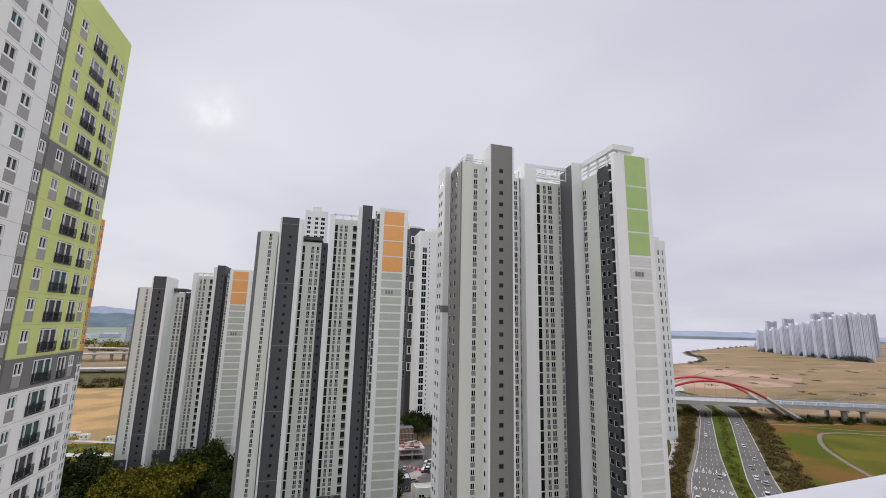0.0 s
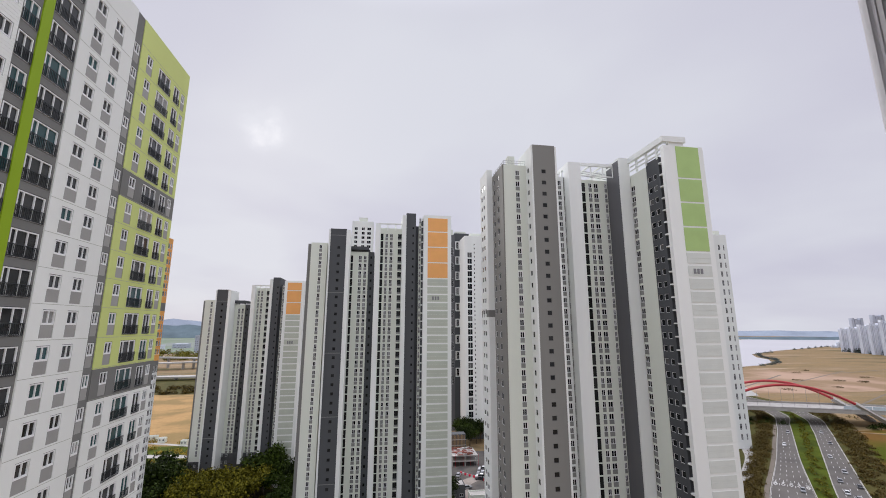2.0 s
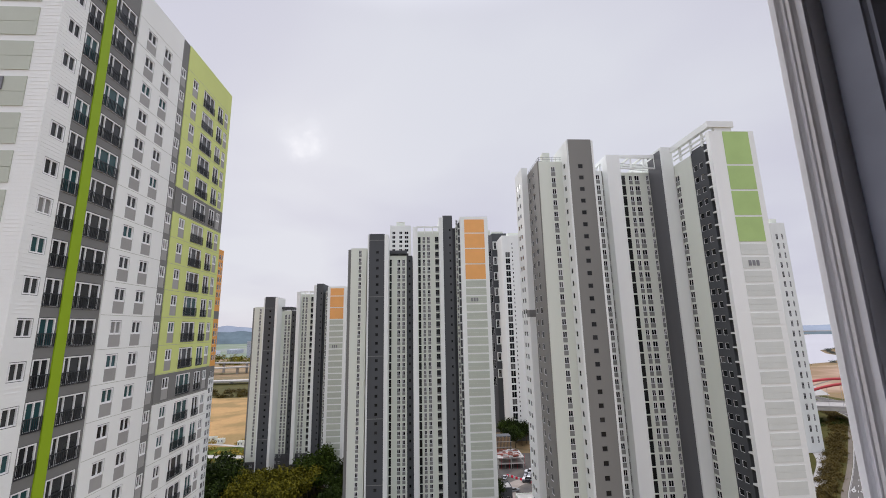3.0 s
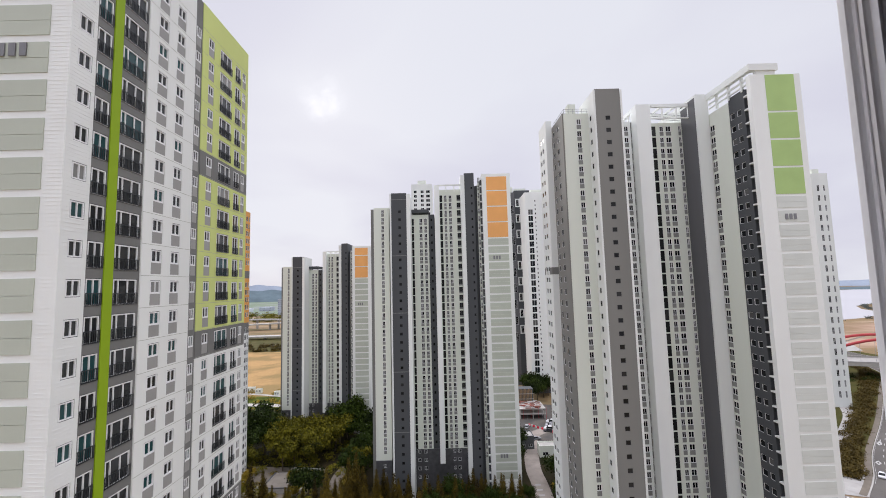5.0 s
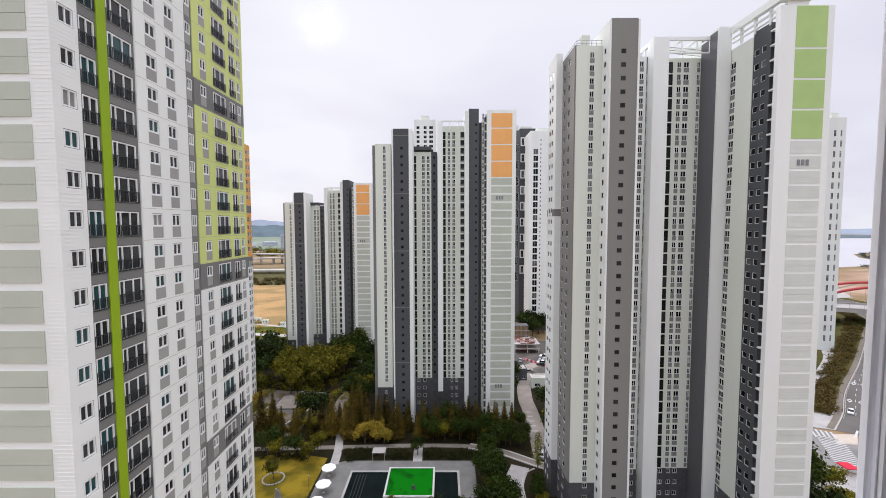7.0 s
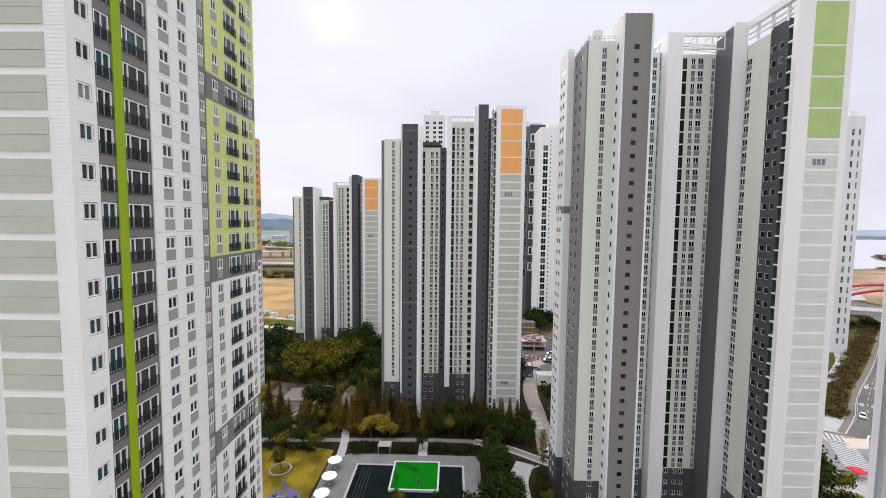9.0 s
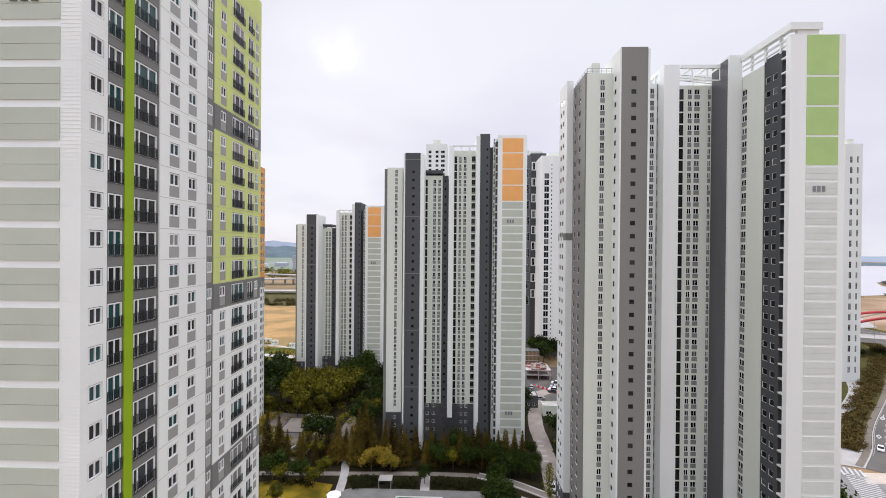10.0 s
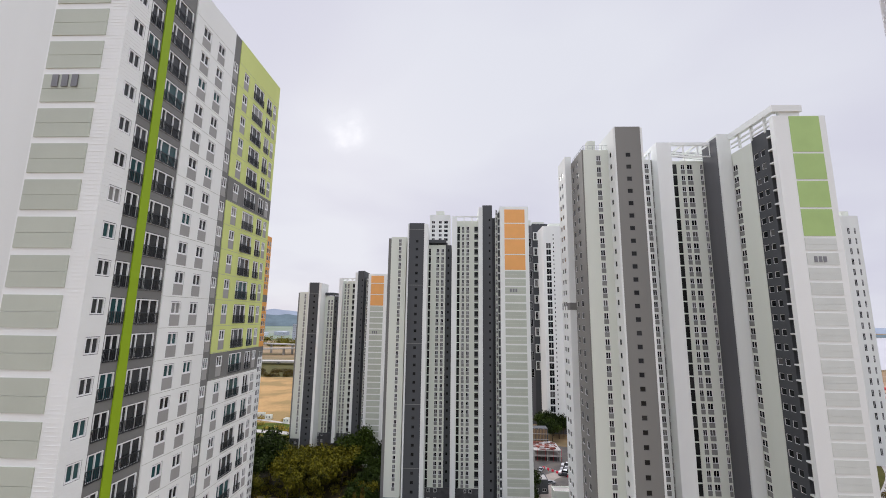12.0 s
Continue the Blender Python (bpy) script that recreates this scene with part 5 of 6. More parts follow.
shrub_bed("shrubs", [(rng.uniform(-84, -50), rng.uniform(138, 170), rng.uniform(0.8, 1.7), rng.uniform(0.6, 1.5)) for _ in range(60)], M_GOLD, "yellowing shrubs in the garden court", 26, 0.5)
shrub_bed("shrubs", [(rng.uniform(-100, -36), rng.uniform(140, 235), rng.uniform(1.0, 2.6), rng.uniform(0.8, 2.2)) for _ in range(230)], M_LEAF, "green undergrowth among the garden trees", 6, 0.6)
side = []
for run, p, d in across(L1, R1, 0.0)[::3]:
    if 14 < run < 300:
        s = Vector((-d.y, d.x, 0))
        for o in (rng.uniform(3.5, 8), rng.uniform(3.5, 11), rng.uniform(5, 11), rng.uniform(20, 28)):
            side.append((p.x + s.x * o, p.y + s.y * o, rng.uniform(1.2, 2.6), rng.uniform(1.0, 3.0)))
for run, p, d in across(L2, R2, 1.0)[::3]:
    if 8 < run < 300:
        s = Vector((d.y, -d.x, 0))
        for _ in range(3):
            o = rng.uniform(1.5, 15)
            side.append((p.x + s.x * o, p.y + s.y * o, rng.uniform(1.0, 2.4), rng.uniform(0.6, 2.2)))
shrub_bed("scrub", side, M_OLIVE, "brown-green scrub along the road", 8, 0.7)
med = []
for run, p, d in across(R1, L2, 0.5)[::4]:
    if 20 < run < 300:
        med.append((p.x + rng.uniform(-2, 2), p.y + rng.uniform(-2, 2), rng.uniform(0.8, 1.8), rng.uniform(0.8, 2.2)))
shrub_bed("scrub", med, M_LEAF, "green bushes on the road's median", 9, 0.6)
# dark thicket, added also to make up the shade under the deck
under = []
for i in range(150):
    u, v = rng.uniform(-120, 240), rng.uniform(-8, 10)
    if not -70 < u < -18:
        under.append((369 + 0.933 * u + 0.36 * v, 259 - 0.36 * u + 0.933 * v, rng.uniform(1.6, 3.2), rng.uniform(1.5, 4.0)))
shrub_bed("scrub", under, M_DEEP, "dark thicket that deepens the shade below the bridge", 17, 0.9)
far = []
for _ in range(500):
    a, d = radians(rng.uniform(47, 62)), rng.uniform(480, 1300)
    x, y = d * math.sin(a), d * math.cos(a)
    if y < 640 - 0.25 * (x - 600) or x > 1100:
        far.append((x, y, rng.uniform(3, 8), rng.uniform(0.4, 0.9)))
shrub_bed("scrub", far[:24], M_BRONZE, "scattered dry scrub on the flats", 10, 1.0)
shore = [(*(water[i].lerp(water[i + 1], t)), rng.uniform(3, 7), rng.uniform(3, 6)) for i in range(1, 9) for t in (0.1, 0.3, 0.5, 0.7, 0.9) if rng.random() < 0.75]
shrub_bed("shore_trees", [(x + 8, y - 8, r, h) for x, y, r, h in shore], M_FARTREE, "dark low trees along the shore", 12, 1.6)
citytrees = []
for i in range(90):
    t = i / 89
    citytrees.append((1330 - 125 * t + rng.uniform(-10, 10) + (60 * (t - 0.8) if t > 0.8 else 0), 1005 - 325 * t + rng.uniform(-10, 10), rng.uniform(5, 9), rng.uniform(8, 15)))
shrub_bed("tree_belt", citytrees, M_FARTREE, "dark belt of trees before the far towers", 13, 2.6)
woods = [(rng.uniform(-700, -230), rng.uniform(930, 1150), rng.uniform(6, 11), rng.uniform(6, 12)) for _ in range(150)]
shrub_bed("woods", woods, M_LEAF, "far green woods beyond the viaduct", 14, 3.2)
shrub_bed("scrub", [(rng.uniform(-300, -95), rng.uniform(222, 300), rng.uniform(1.5, 3.2), rng.uniform(1.0, 2.6)) for _ in range(130)], M_GOLD, "yellow-green scrub beside the dry field", 15, 0.8)
shrub_bed("scrub", [(rng.uniform(-420, -120), rng.uniform(485, 540), rng.uniform(2, 4), rng.uniform(2, 4)) for _ in range(110)], M_BRONZE, "olive scrub behind the dry field", 16, 1.3)


# ---------------------------------------------------------------- garden pieces
def slim_tree(x, y):
    """Narrow upright tree: ascending limbs and leaf sprays."""
    r = random.Random(91)
    t = thing("tree", "slim upright yellow-green tree beside the path", "tree", "garden trees", (x, y, 0.05))
    bm, crown = bmesh.new(), bmesh.new()
    cyl(bm, (0, 0, 0), (0, 0, 9.0), 0.16, 0.04, 7)
    for i in range(46):
        z = 1.6 + 9.0 * i / 46
        a = i * 2.4
        q = (0.55 + 1.1 * math.sin(math.pi * min(1.0, (i + 6) / 50))) * r.uniform(0.6, 1.1)
        tip = Vector((q * math.cos(a), q * math.sin(a), z + 1.1))
        cyl(bm, (0, 0, min(z - 0.3, 8.8)), tip, 0.035, 0.012, 4)
        for f in (0.5, 0.8, 1.0):
            leaf_quads(crown, r, Vector((0, 0, z)).lerp(tip, f), 0.42, 6, 0.3, Vector((math.cos(a), math.sin(a), 0.5)))
    part("trunk", bm, M_BARK, t)
    part("crown", crown, M_LIMEL, t)


def raised_court(x0, x1, y0, y1, h):
    t = thing("raised_planter", "raised pale stone planter with a dark coping", "planter", "garden walls", (0, 0, 0.09))
    bm = bmesh.new()
    box(bm, x0, x1, y0, y1, 0, h)
    part("wall", bm, M_PAVE, t, "pale stone retaining wall")
    bm = bmesh.new()
    box(bm, x0 + 0.6, x1 - 0.6, y0 + 0.6, y1 - 0.6, h + 0.004, h + 0.12)
    part("paved_top", bm, M_PAVEL, t, "cream paved top")
    for a in ((x0 - 0.1, x1 + 0.1, y0 - 0.1, y0 + 0.35), (x1 - 0.35, x1 + 0.1, y0 + 0.352, y1), (x0 - 0.1, x0 + 0.35, y0 + 0.352, y1)):
        bm = bmesh.new()
        box(bm, *a, h + 0.006, h + 0.3)
        part("coping", bm, M_BASE, t, "dark stone coping")


def sculpture_circle(x, y):
    sheet("pavement", [(x + 4.3 * math.cos(a), y + 4.3 * math.sin(a)) for a in (math.pi * i / 18 for i in range(36))], 0.16, M_PURPLE, "round mauve paved circle in the lawn", "paving", thick=0.1)
    bm = bmesh.new()  # bent upright blade on a low block
    rings = []
    for i in range(13):
        f = i / 12
        w = 1.0 * (1 - f) ** 0.6 + 0.1
        cx, cy = 0.55 * math.sin(f * 2.6), 0.3 * math.sin(f * 3.1)
        a = 0.9 * f
        rings.append([bm.verts.new((cx + p * w * math.cos(a) - q * 0.35 * math.sin(a), cy + p * w * math.sin(a) + q * 0.35 * math.cos(a), 0.5 + 4.4 * f)) for p, q in ((-0.7, -0.6), (0.7, -0.6), (1, 0), (0.7, 0.6), (-0.7, 0.6), (-1, 0))])
    for r, q in zip(rings, rings[1:]):
        for k in range(6):
            bm.faces.new((r[k - 1], r[k], q[k], q[k - 1]))
    bm.faces.new(rings[-1])
    box(bm, -1.1, 1.1, -0.8, 0.8, 0, 0.5)
    bmesh.ops.recalc_face_normals(bm, faces=bm.faces)
    o = tagged(ob_of("sculpture", bm, M_STEEL), "bent upright polished steel sculpture on a low block", "sculpture")
    o.location = (x - 0.4, y + 0.8, 0.16)
    for k, (dx, dy, s) in enumerate(((-2.6, 1.2, 0.6), (2.9, 1.0, 0.5), (-1.9, -1.6, 0.65))):
        bm = bmesh.new()
        bmesh.ops.create_icosphere(bm, subdivisions=2, radius=s)
        for v in bm.verts:
            v.co *= 1 + 0.22 * noise.noise(v.co * 1.7 + Vector((k * 5, 0, 0)))
            v.co.z = max(v.co.z * 0.8, -s * 0.35) + s * 0.35
        o = tagged(ob_of("boulder", bm, M_BASE), "rounded dark stone on the mauve paving", "stone", "stones on the circle")
        o.location = (x + dx, y + dy, 0.16)


def garden_lamp(x, y, h):
    t = thing("garden_lamp", "slim dark lamp post at the lawn's edge", "lamp post", at=(x, y, 0.07))
    bm = bmesh.new()
    cyl(bm, (0, 0, 0), (0, 0, 0.5), 0.12, 0.09, 10)
    part("base", bm, M_RAIL, t)
    bm = bmesh.new()
    cyl(bm, (0, 0, 0.5), (0, 0, h - 0.45), 0.06, 0.045, 8)
    part("pole", bm, M_RAIL, t)
    bm = bmesh.new()
    cyl(bm, (0, 0, h - 0.45), (0, 0, h - 0.1), 0.12, 0.16, 10)
    part("lantern", bm, M_FRAME, t)
    bm = bmesh.new()
    cyl(bm, (0, 0, h - 0.1), (0, 0, h), 0.2, 0.1, 10)
    part("cap", bm, M_RAIL, t)


M_LIMEL = foliage_mat("yellow_green_leaves", (0.06, 0.065, 0.008), (0.26, 0.26, 0.03))
slim_tree(27.3, 116.2)
raised_court(-66.6, -56.6, 152.4, 165.0, 1.9)
sculpture_circle(-43.2, 100.0)
garden_lamp(-36.1, 104.4, 6.6)
bm = bmesh.new()
for z0, z1, r0, r1 in ((0.0, 0.25, 0.55, 0.5), (0.25, 0.9, 0.3, 0.42), (0.9, 1.25, 0.42, 0.12)):
    cyl(bm, (0, 0, z0), (0, 0, z1), r0, r1, 12)
tagged(ob_of("urn", bm, M_BASE), "small dark urn standing on the green turf", "urn").location = (-8.6, 107.2, 0.72)

# ---------------------------------------------------------------- vehicles
def car(kind, m, label):
    t = thing("car", label, "car", "cars on the roads")
    L, W, hb = (4.6, 1.85, 0.85) if kind != "van" else (5.0, 1.95, 1.1)
    bm = bmesh.new()
    prof = [(-L / 2, 0.35), (L / 2, 0.35), (L / 2, 0.62), (L / 2 - 0.1, hb - 0.05), (L * 0.22, hb), (-L / 2 + 0.15, hb), (-L / 2, 0.7)]
    rings = [[bm.verts.new((x, y, z)) for x, z in prof] for y in (-W / 2, W / 2)]
    for i in range(len(prof)):
        bm.faces.new((rings[0][i - 1], rings[0][i], rings[1][i], rings[1][i - 1]))
    bm.faces.new(rings[0])
    bm.faces.new(rings[1][::-1])
    bmesh.ops.recalc_face_normals(bm, faces=bm.faces)
    part("body", bm, m, t)
    bm = bmesh.new()
    top = 1.45 if kind != "van" else 1.95
    lo = [bm.verts.new((x, y, hb + 0.002)) for x, y in ((-L * 0.42, -W * 0.46), (L * 0.22, -W * 0.46), (L * 0.22, W * 0.46), (-L * 0.42, W * 0.46))]
    hi = [bm.verts.new((x, y, top)) for x, y in ((-L * 0.3, -W * 0.38), (L * 0.06, -W * 0.38), (L * 0.06, W * 0.38), (-L * 0.3, W * 0.38))]
    for i in range(4):
        bm.faces.new((lo[i - 1], lo[i], hi[i], hi[i - 1]))
    bm.faces.new(hi)
    bmesh.ops.recalc_face_normals(bm, faces=bm.faces)
    part("cabin", bm, M_GLASS, t, "dark glazed cabin")
    bm = bmesh.new()
    box(bm, -L * 0.29, L * 0.05, -W * 0.37, W * 0.37, top + 0.003, top + 0.05)
    part("roof", bm, m, t)
    for x in (-L * 0.31, L * 0.31):
        for y in (-W / 2 + 0.02, W / 2 - 0.22):
            bm = bmesh.new()
            cyl(bm, (x, y, 0.33), (x, y + 0.2, 0.33), 0.33, n=12)
            part("wheel", bm, M_TYRE, t)
    return t


kinds = [car("car", M_CARS[0], "white saloon car on dark tyres"), car("car", M_CARS[1], "black saloon car on dark tyres"), car("car", M_CARS[2], "dark grey saloon car on asphalt"), car("van", M_CARS[0], "tall white van with dark glass"), car("car", M_CARS[3], "silver saloon car with dark glass")]
used = set()


def put_car(k, x, y, heading, z=0.135):
    m = pose(x, y, z, rz=heading)
    if k in used:
        copy_thing(kinds[k], m)
    else:
        kinds[k].matrix_basis = m
        used.add(k)


for side, f, run, k in ((2, 0.4, 32, 3), (2, 0.6, 48, 2), (2, 0.35, 56, 0), (2, 0.85, 65, 1), (2, 0.3, 74, 2), (2, 0.6, 90, 4), (2, 0.8, 32, 1), (2, 0.3, 120, 0), (2, 0.6, 155, 2),
                        (1, 0.75, 58, 2), (1, 0.4, 146, 0), (1, 0.7, 185, 4), (1, 0.12, 22, 0), (2, 0.4, 188, 0), (1, 0.5, 220, 1)):
    for r, p, d in across(*((L1, R1) if side == 1 else (L2, R2)), f):
        if r >= run:
            put_car(k, p.x, p.y, math.degrees(math.atan2(d.y, d.x)) + (180 if side == 1 else 0))
            break
for i in range(8):
    put_car((i * 2 + 1) % 5, 49.5 + 0.75 * i, 206.5 + 2.0 * i, 165, 0.105)
put_car(0, 30.2, 124.5, 75, 0.145)
put_car(2, 41.5, 197, 20, 0.105)
put_car(4, 40.5, 213, 65, 0.105)

# ---------------------------------------------------------------- arch bridge
BF, BD, BN = Vector((369, 259, 0)), Vector((0.933, -0.36, 0)), Vector((0.36, 0.933, 0))


def on_bridge(u, v, z):
    p = BF + BD * u + BN * v
    return (p.x, p.y, z)


def obox(bm, u0, u1, v0, v1, z0, z1, slope=0.0):
    q = [bm.verts.new(on_bridge(u, v, z + slope * u)) for z in (z0, z1) for u, v in ((u0, v0), (u1, v0), (u1, v1), (u0, v1))]
    for f in ((3, 2, 1, 0), (4, 5, 6, 7), (0, 1, 5, 4), (1, 2, 6, 5), (2, 3, 7, 6), (3, 0, 4, 7)):
        bm.faces.new([q[i] for i in f])


def arch_bridge():
    t = thing("arch_bridge", "concrete road bridge with twin red steel arches", "bridge")
    bm = bmesh.new()
    obox(bm, -220, 330, -1, 26, 9.2, 11.0)
    part("deck", bm, M_CONC, t, "pale concrete deck")
    bm = bmesh.new()
    obox(bm, -220, 330, -1, -0.6, 11.0, 12.3)
    part("parapet", bm, M_PAVE, t, "pale concrete parapet")
    bm = bmesh.new()
    obox(bm, -220, 330, 25.6, 26, 11.0, 12.3)
    part("parapet", bm, M_PAVE, t, "pale concrete parapet")
    bm = bmesh.new()
    obox(bm, -219, 329, 0.2, 24.8, 11.004, 11.06)
    part("roadway", bm, M_PAVE, t, "pale worn roadway")
    for off in (0.0, 24.0):
        bm = bmesh.new()
        pts = [(-128 + 4.6 * i, 0) for i in range(24)]
        rings = []
        for u, _ in pts:
            q = (u + 65.0) / 65.0
            prev = Vector(on_bridge(u, off, max(28.3 * (1 - q * q), 0)))
            n = (BD * q * 0.87 + Vector((0, 0, 1))).normalized()
            rings.append([bm.verts.new(prev + BN * math.cos(w) * 0.95 + n * math.sin(w) * 0.95) for w in (math.pi * j / 4 for j in range(8))])
        for r, s in zip(rings, rings[1:]):
            for j in range(8):
                bm.faces.new((r[j - 1], r[j], s[j], s[j - 1]))
        bmesh.ops.recalc_face_normals(bm, faces=bm.faces)
        part("arch", bm, M_RED, t, "red painted steel arch")
        bm = bmesh.new()
        cyl(bm, prev, on_bridge(3, off, -0.5), 1.9, 2.2, 4)
        part("arch_foot", bm, M_CONC, t, "concrete arch foot")
    for k in range(12):
        u = -110 + 8.2 * k
        z = 28.3 * (1 - ((u + 65) / 65.0) ** 2)
        if z > 14:
            bm = bmesh.new()
            cyl(bm, on_bridge(u, 0.4, 11), on_bridge(u, 0, z), 0.09, n=5)
            part("hanger", bm, M_STEEL, t)
    for u in (36, 50, 92, 140, 190, 250, 310):
        for v in (3, 20):
            bm = bmesh.new()
            obox(bm, u, u + 2.4, v, v + 2.4, 0, 9.2)
            part("pier", bm, M_CONC, t)
        bm = bmesh.new()
        obox(bm, u - 0.3, u + 2.7, 0, 25, 7.6, 9.19)
        part("crosshead", bm, M_CONC, t)
    for u in range(-30, 330, 9):
        bm = bmesh.new()
        obox(bm, u, u + 8.6, -0.5, -0.38, 12.3, 14.6)
        part("noise_screen", bm, M_SCREEN, t, "pale blue glazed noise screen")


M_SCREEN = mat("pale_blue_screen_glass", (0.55, 0.63, 0.69), 0.15, scale=0.5, spread=0.15, bump=0.0)
arch_bridge()


def viaduct(pts, z, w, label):
    t = thing("viaduct", label, "viaduct", "far viaducts")
    for a, b in zip(pts, pts[1:]):
        a, b = Vector((*a, 0)), Vector((*b, 0))
        d = (b - a).normalized()
        s = Vector((-d.y, d.x, 0)) * w / 2
        bm = bmesh.new()
        q = [bm.verts.new(p + o + Vector((0, 0, h))) for h in (z - 2, z) for p, o in ((a, -s), (b, -s), (b, s), (a, s))]
        for f in ((3, 2, 1, 0), (4, 5, 6, 7), (0, 1, 5, 4), (1, 2, 6, 5), (2, 3, 7, 6), (3, 0, 4, 7)):
            bm.faces.new([q[i] for i in f])
        part("deck", bm, M_CONC, t)
        n = int((b - a).length / 45)
        for i in range(n):
            p = a.lerp(b, (i + 0.5) / n)
            bm = bmesh.new()
            box(bm, p.x - 1.6, p.x + 1.6, p.y - 1.6, p.y + 1.6, 0, z - 2)
            part("pier", bm, M_CONC, t)


viaduct([(-900, 640), (-480, 690), (-200, 800)], 12, 14, "long pale concrete viaduct across the fields")
viaduct([(-900, 900), (-420, 800), (-150, 730)], 18, 12, "pale concrete flyover on tall piers")
viaduct([(-900, 590), (-100, 620)], 5, 16, "low concrete highway embankment bridge")


# ---------------------------------------------------------------- other buildings
def plain_tower(x0, x1, y0, y1, z1, wall, label, cols, pitch=H, h=1.6, west=(), west_pitch=H, west_h=1.5, z0=0.0, trim=None):
    t = thing("apartment_tower", label, "apartment building", "background towers")
    n = int((z1 - z0 - 6) / pitch)
    ws = windows(t, "s", y0, cols, [(z0 + 5 + pitch * k, z0 + 5 + pitch * k + h) for k in range(n)], panes=2)
    n = int((z1 - z0 - 6) / west_pitch)
    ww = windows(t, "w", x0, west, [(z0 + 5 + west_pitch * k, z0 + 5 + west_pitch * k + west_h) for k in range(n)], panes=2)
    block(t, "wall", x0, x1, y0, y1, z0, z1, wall, south=ws, west=ww)
    bm = bmesh.new()
    box(bm, x0 + (x1 - x0) * 0.3, x0 + (x1 - x0) * 0.7, y0 + 2, y0 + 8, z1 + 0.003, z1 + 3.5)
    part("roof_room", bm, M_LIGHT, t)
    return t


# towers seen between the nearer ones: a dark one with white-framed bays, then a white one with a glazed column
def framed_tower(x0, x1, y, top):
    t = thing("apartment_tower", "charcoal apartment tower with staggered white-framed window bays", "apartment building", "background towers")
    step = 4 * H
    ks = range(2, int((top - 12) / step))
    bays = [(x0 + 0.9, x0 + 3.0)]
    ws = windows(t, "s", y - 0.3, bays, [(8 + step * k, 8 + step * k + 6.2) for k in ks], panes=2)
    block(t, "wall", x0, x0 + 3.8, y - 0.3, y + 20, 0, top - 1.5, M_COAL, south=ws, label="slate painted edge")
    ws = windows(t, "s", y, [(x0 + 8.2, x0 + 9.3), (x0 + 10.4, x0 + 11.4)], [(4 + H * k, 4 + H * k + 1.5) for k in range(2, int((top - 6) / H))])
    ws += windows(t, "s", y, [(x0 + 5.0, x0 + 6.9)], [(13.6 + step * k, 13.6 + step * k + 5.0) for k in ks], panes=2)
    block(t, "wall", x0 + 3.8, x1, y, y + 20, 0, top, M_DARK, south=ws, label="charcoal painted front")
    for k in ks:
        bm = bmesh.new()
        z = 13.0 + step * k
        lattice(bm, [x0 + 4.3, x0 + 5.0, x0 + 6.9, x0 + 7.6], [z, z + 0.6, z + 5.6, z + 6.2], lambda i, j: i != 1 or j != 1, y - 0.5, y - 0.004, lambda i, j: 0)
        part("bay_frame", bm, M_WHITE, t, "white frame round two storeys of glazing")
    for a, b, h in ((x0 + 0.5, x0 + 3.2, 3.8), (x0 + 4.6, x1 - 2.0, 2.6)):
        bm = bmesh.new()
        box(bm, a, b, y + 3, y + 9, top + 0.003, top + h)
        part("roof_room", bm, M_LIGHT, t)


def glazed_column_tower(x0, x1, y, top):
    t = thing("apartment_tower", "white apartment tower with a column of dark glazed balconies", "apartment building", "background towers")
    rr = [(9 + 4.4 * k, 9 + 4.4 * k + 3.7) for k in range(int((top - 16) / 4.4))]
    ws = windows(t, "s", y, [(x0 + 2.0, x0 + 5.2)], rr, panes=2)
    ws += windows(t, "s", y, [(x0 + 6.6, x0 + 7.3)], [(6 + H * k, 6 + H * k + 1.3) for k in range(int((top - 8) / H))], panes=1)
    block(t, "wall", x0, x1, y, y + 18, 5, top, M_WHITE, south=ws, label="white rendered front")
    block(t, "plinth_wall", x0 + 0.6, x1 - 0.6, y + 0.5, y + 17, 0, 4.996, M_BASE, label="dark open ground storey", cap=False)
    bm = bmesh.new()
    box(bm, x0 + 5, x1 - 5, y + 3, y + 9, top + 0.003, top + 3)
    part("roof_room", bm, M_LIGHT, t)


framed_tower(51.0, 66.0, 300.0, 141.0)
glazed_column_tower(57.5, 80.0, 276.0, 134.0)
plain_tower(-19, -5.5, 262, 280, 138, M_PALE, "white apartment tower behind, its top floors showing", [(-17.5, -15.5), (-13, -11), (-9.5, -7.0)], h=1.9)
plain_tower(214.5, 224, 232, 248, 131, M_PALE, "slim white apartment tower near the road", [(217.3, 218.7), (221, 222)], pitch=2 * H, h=3.6)
# tower with an orange upper half beyond the yellow-green one
to = thing("apartment_tower", "apartment tower with orange upper floors above white ones", "apartment building")
for z0, z1, m in ((0, 56.0, M_WHITE), (56.0, 60.0, M_SPANDREL), (60.0, 77.2, M_ORANGE), (77.2, 80.1, M_SPANDREL), (80.1, 103.2, M_ORANGE)):
    rr = [(1.2 + H * k, 1.2 + H * k + 1.9) for k in range(37) if z0 < 1.2 + H * k - 0.1 and 1.2 + H * k + 2.0 < z1]
    cc = []
    ce = windows(to, "e", -77.0, [(153.0, 154.7), (155.4, 157.1), (157.9, 159.4), (160.0, 161.4), (161.9, 162.9)], rr, panes=2)
    block(to, "wall", -92, -77.0, 150.0, 163.3, z0, z1, m, south=cc, east=ce, cap=z1 > 100)
bm = bmesh.new()
box(bm, -84, -79, 154, 161, 103.3, 105.9)
part("roof_room", bm, M_SPANDREL, to)


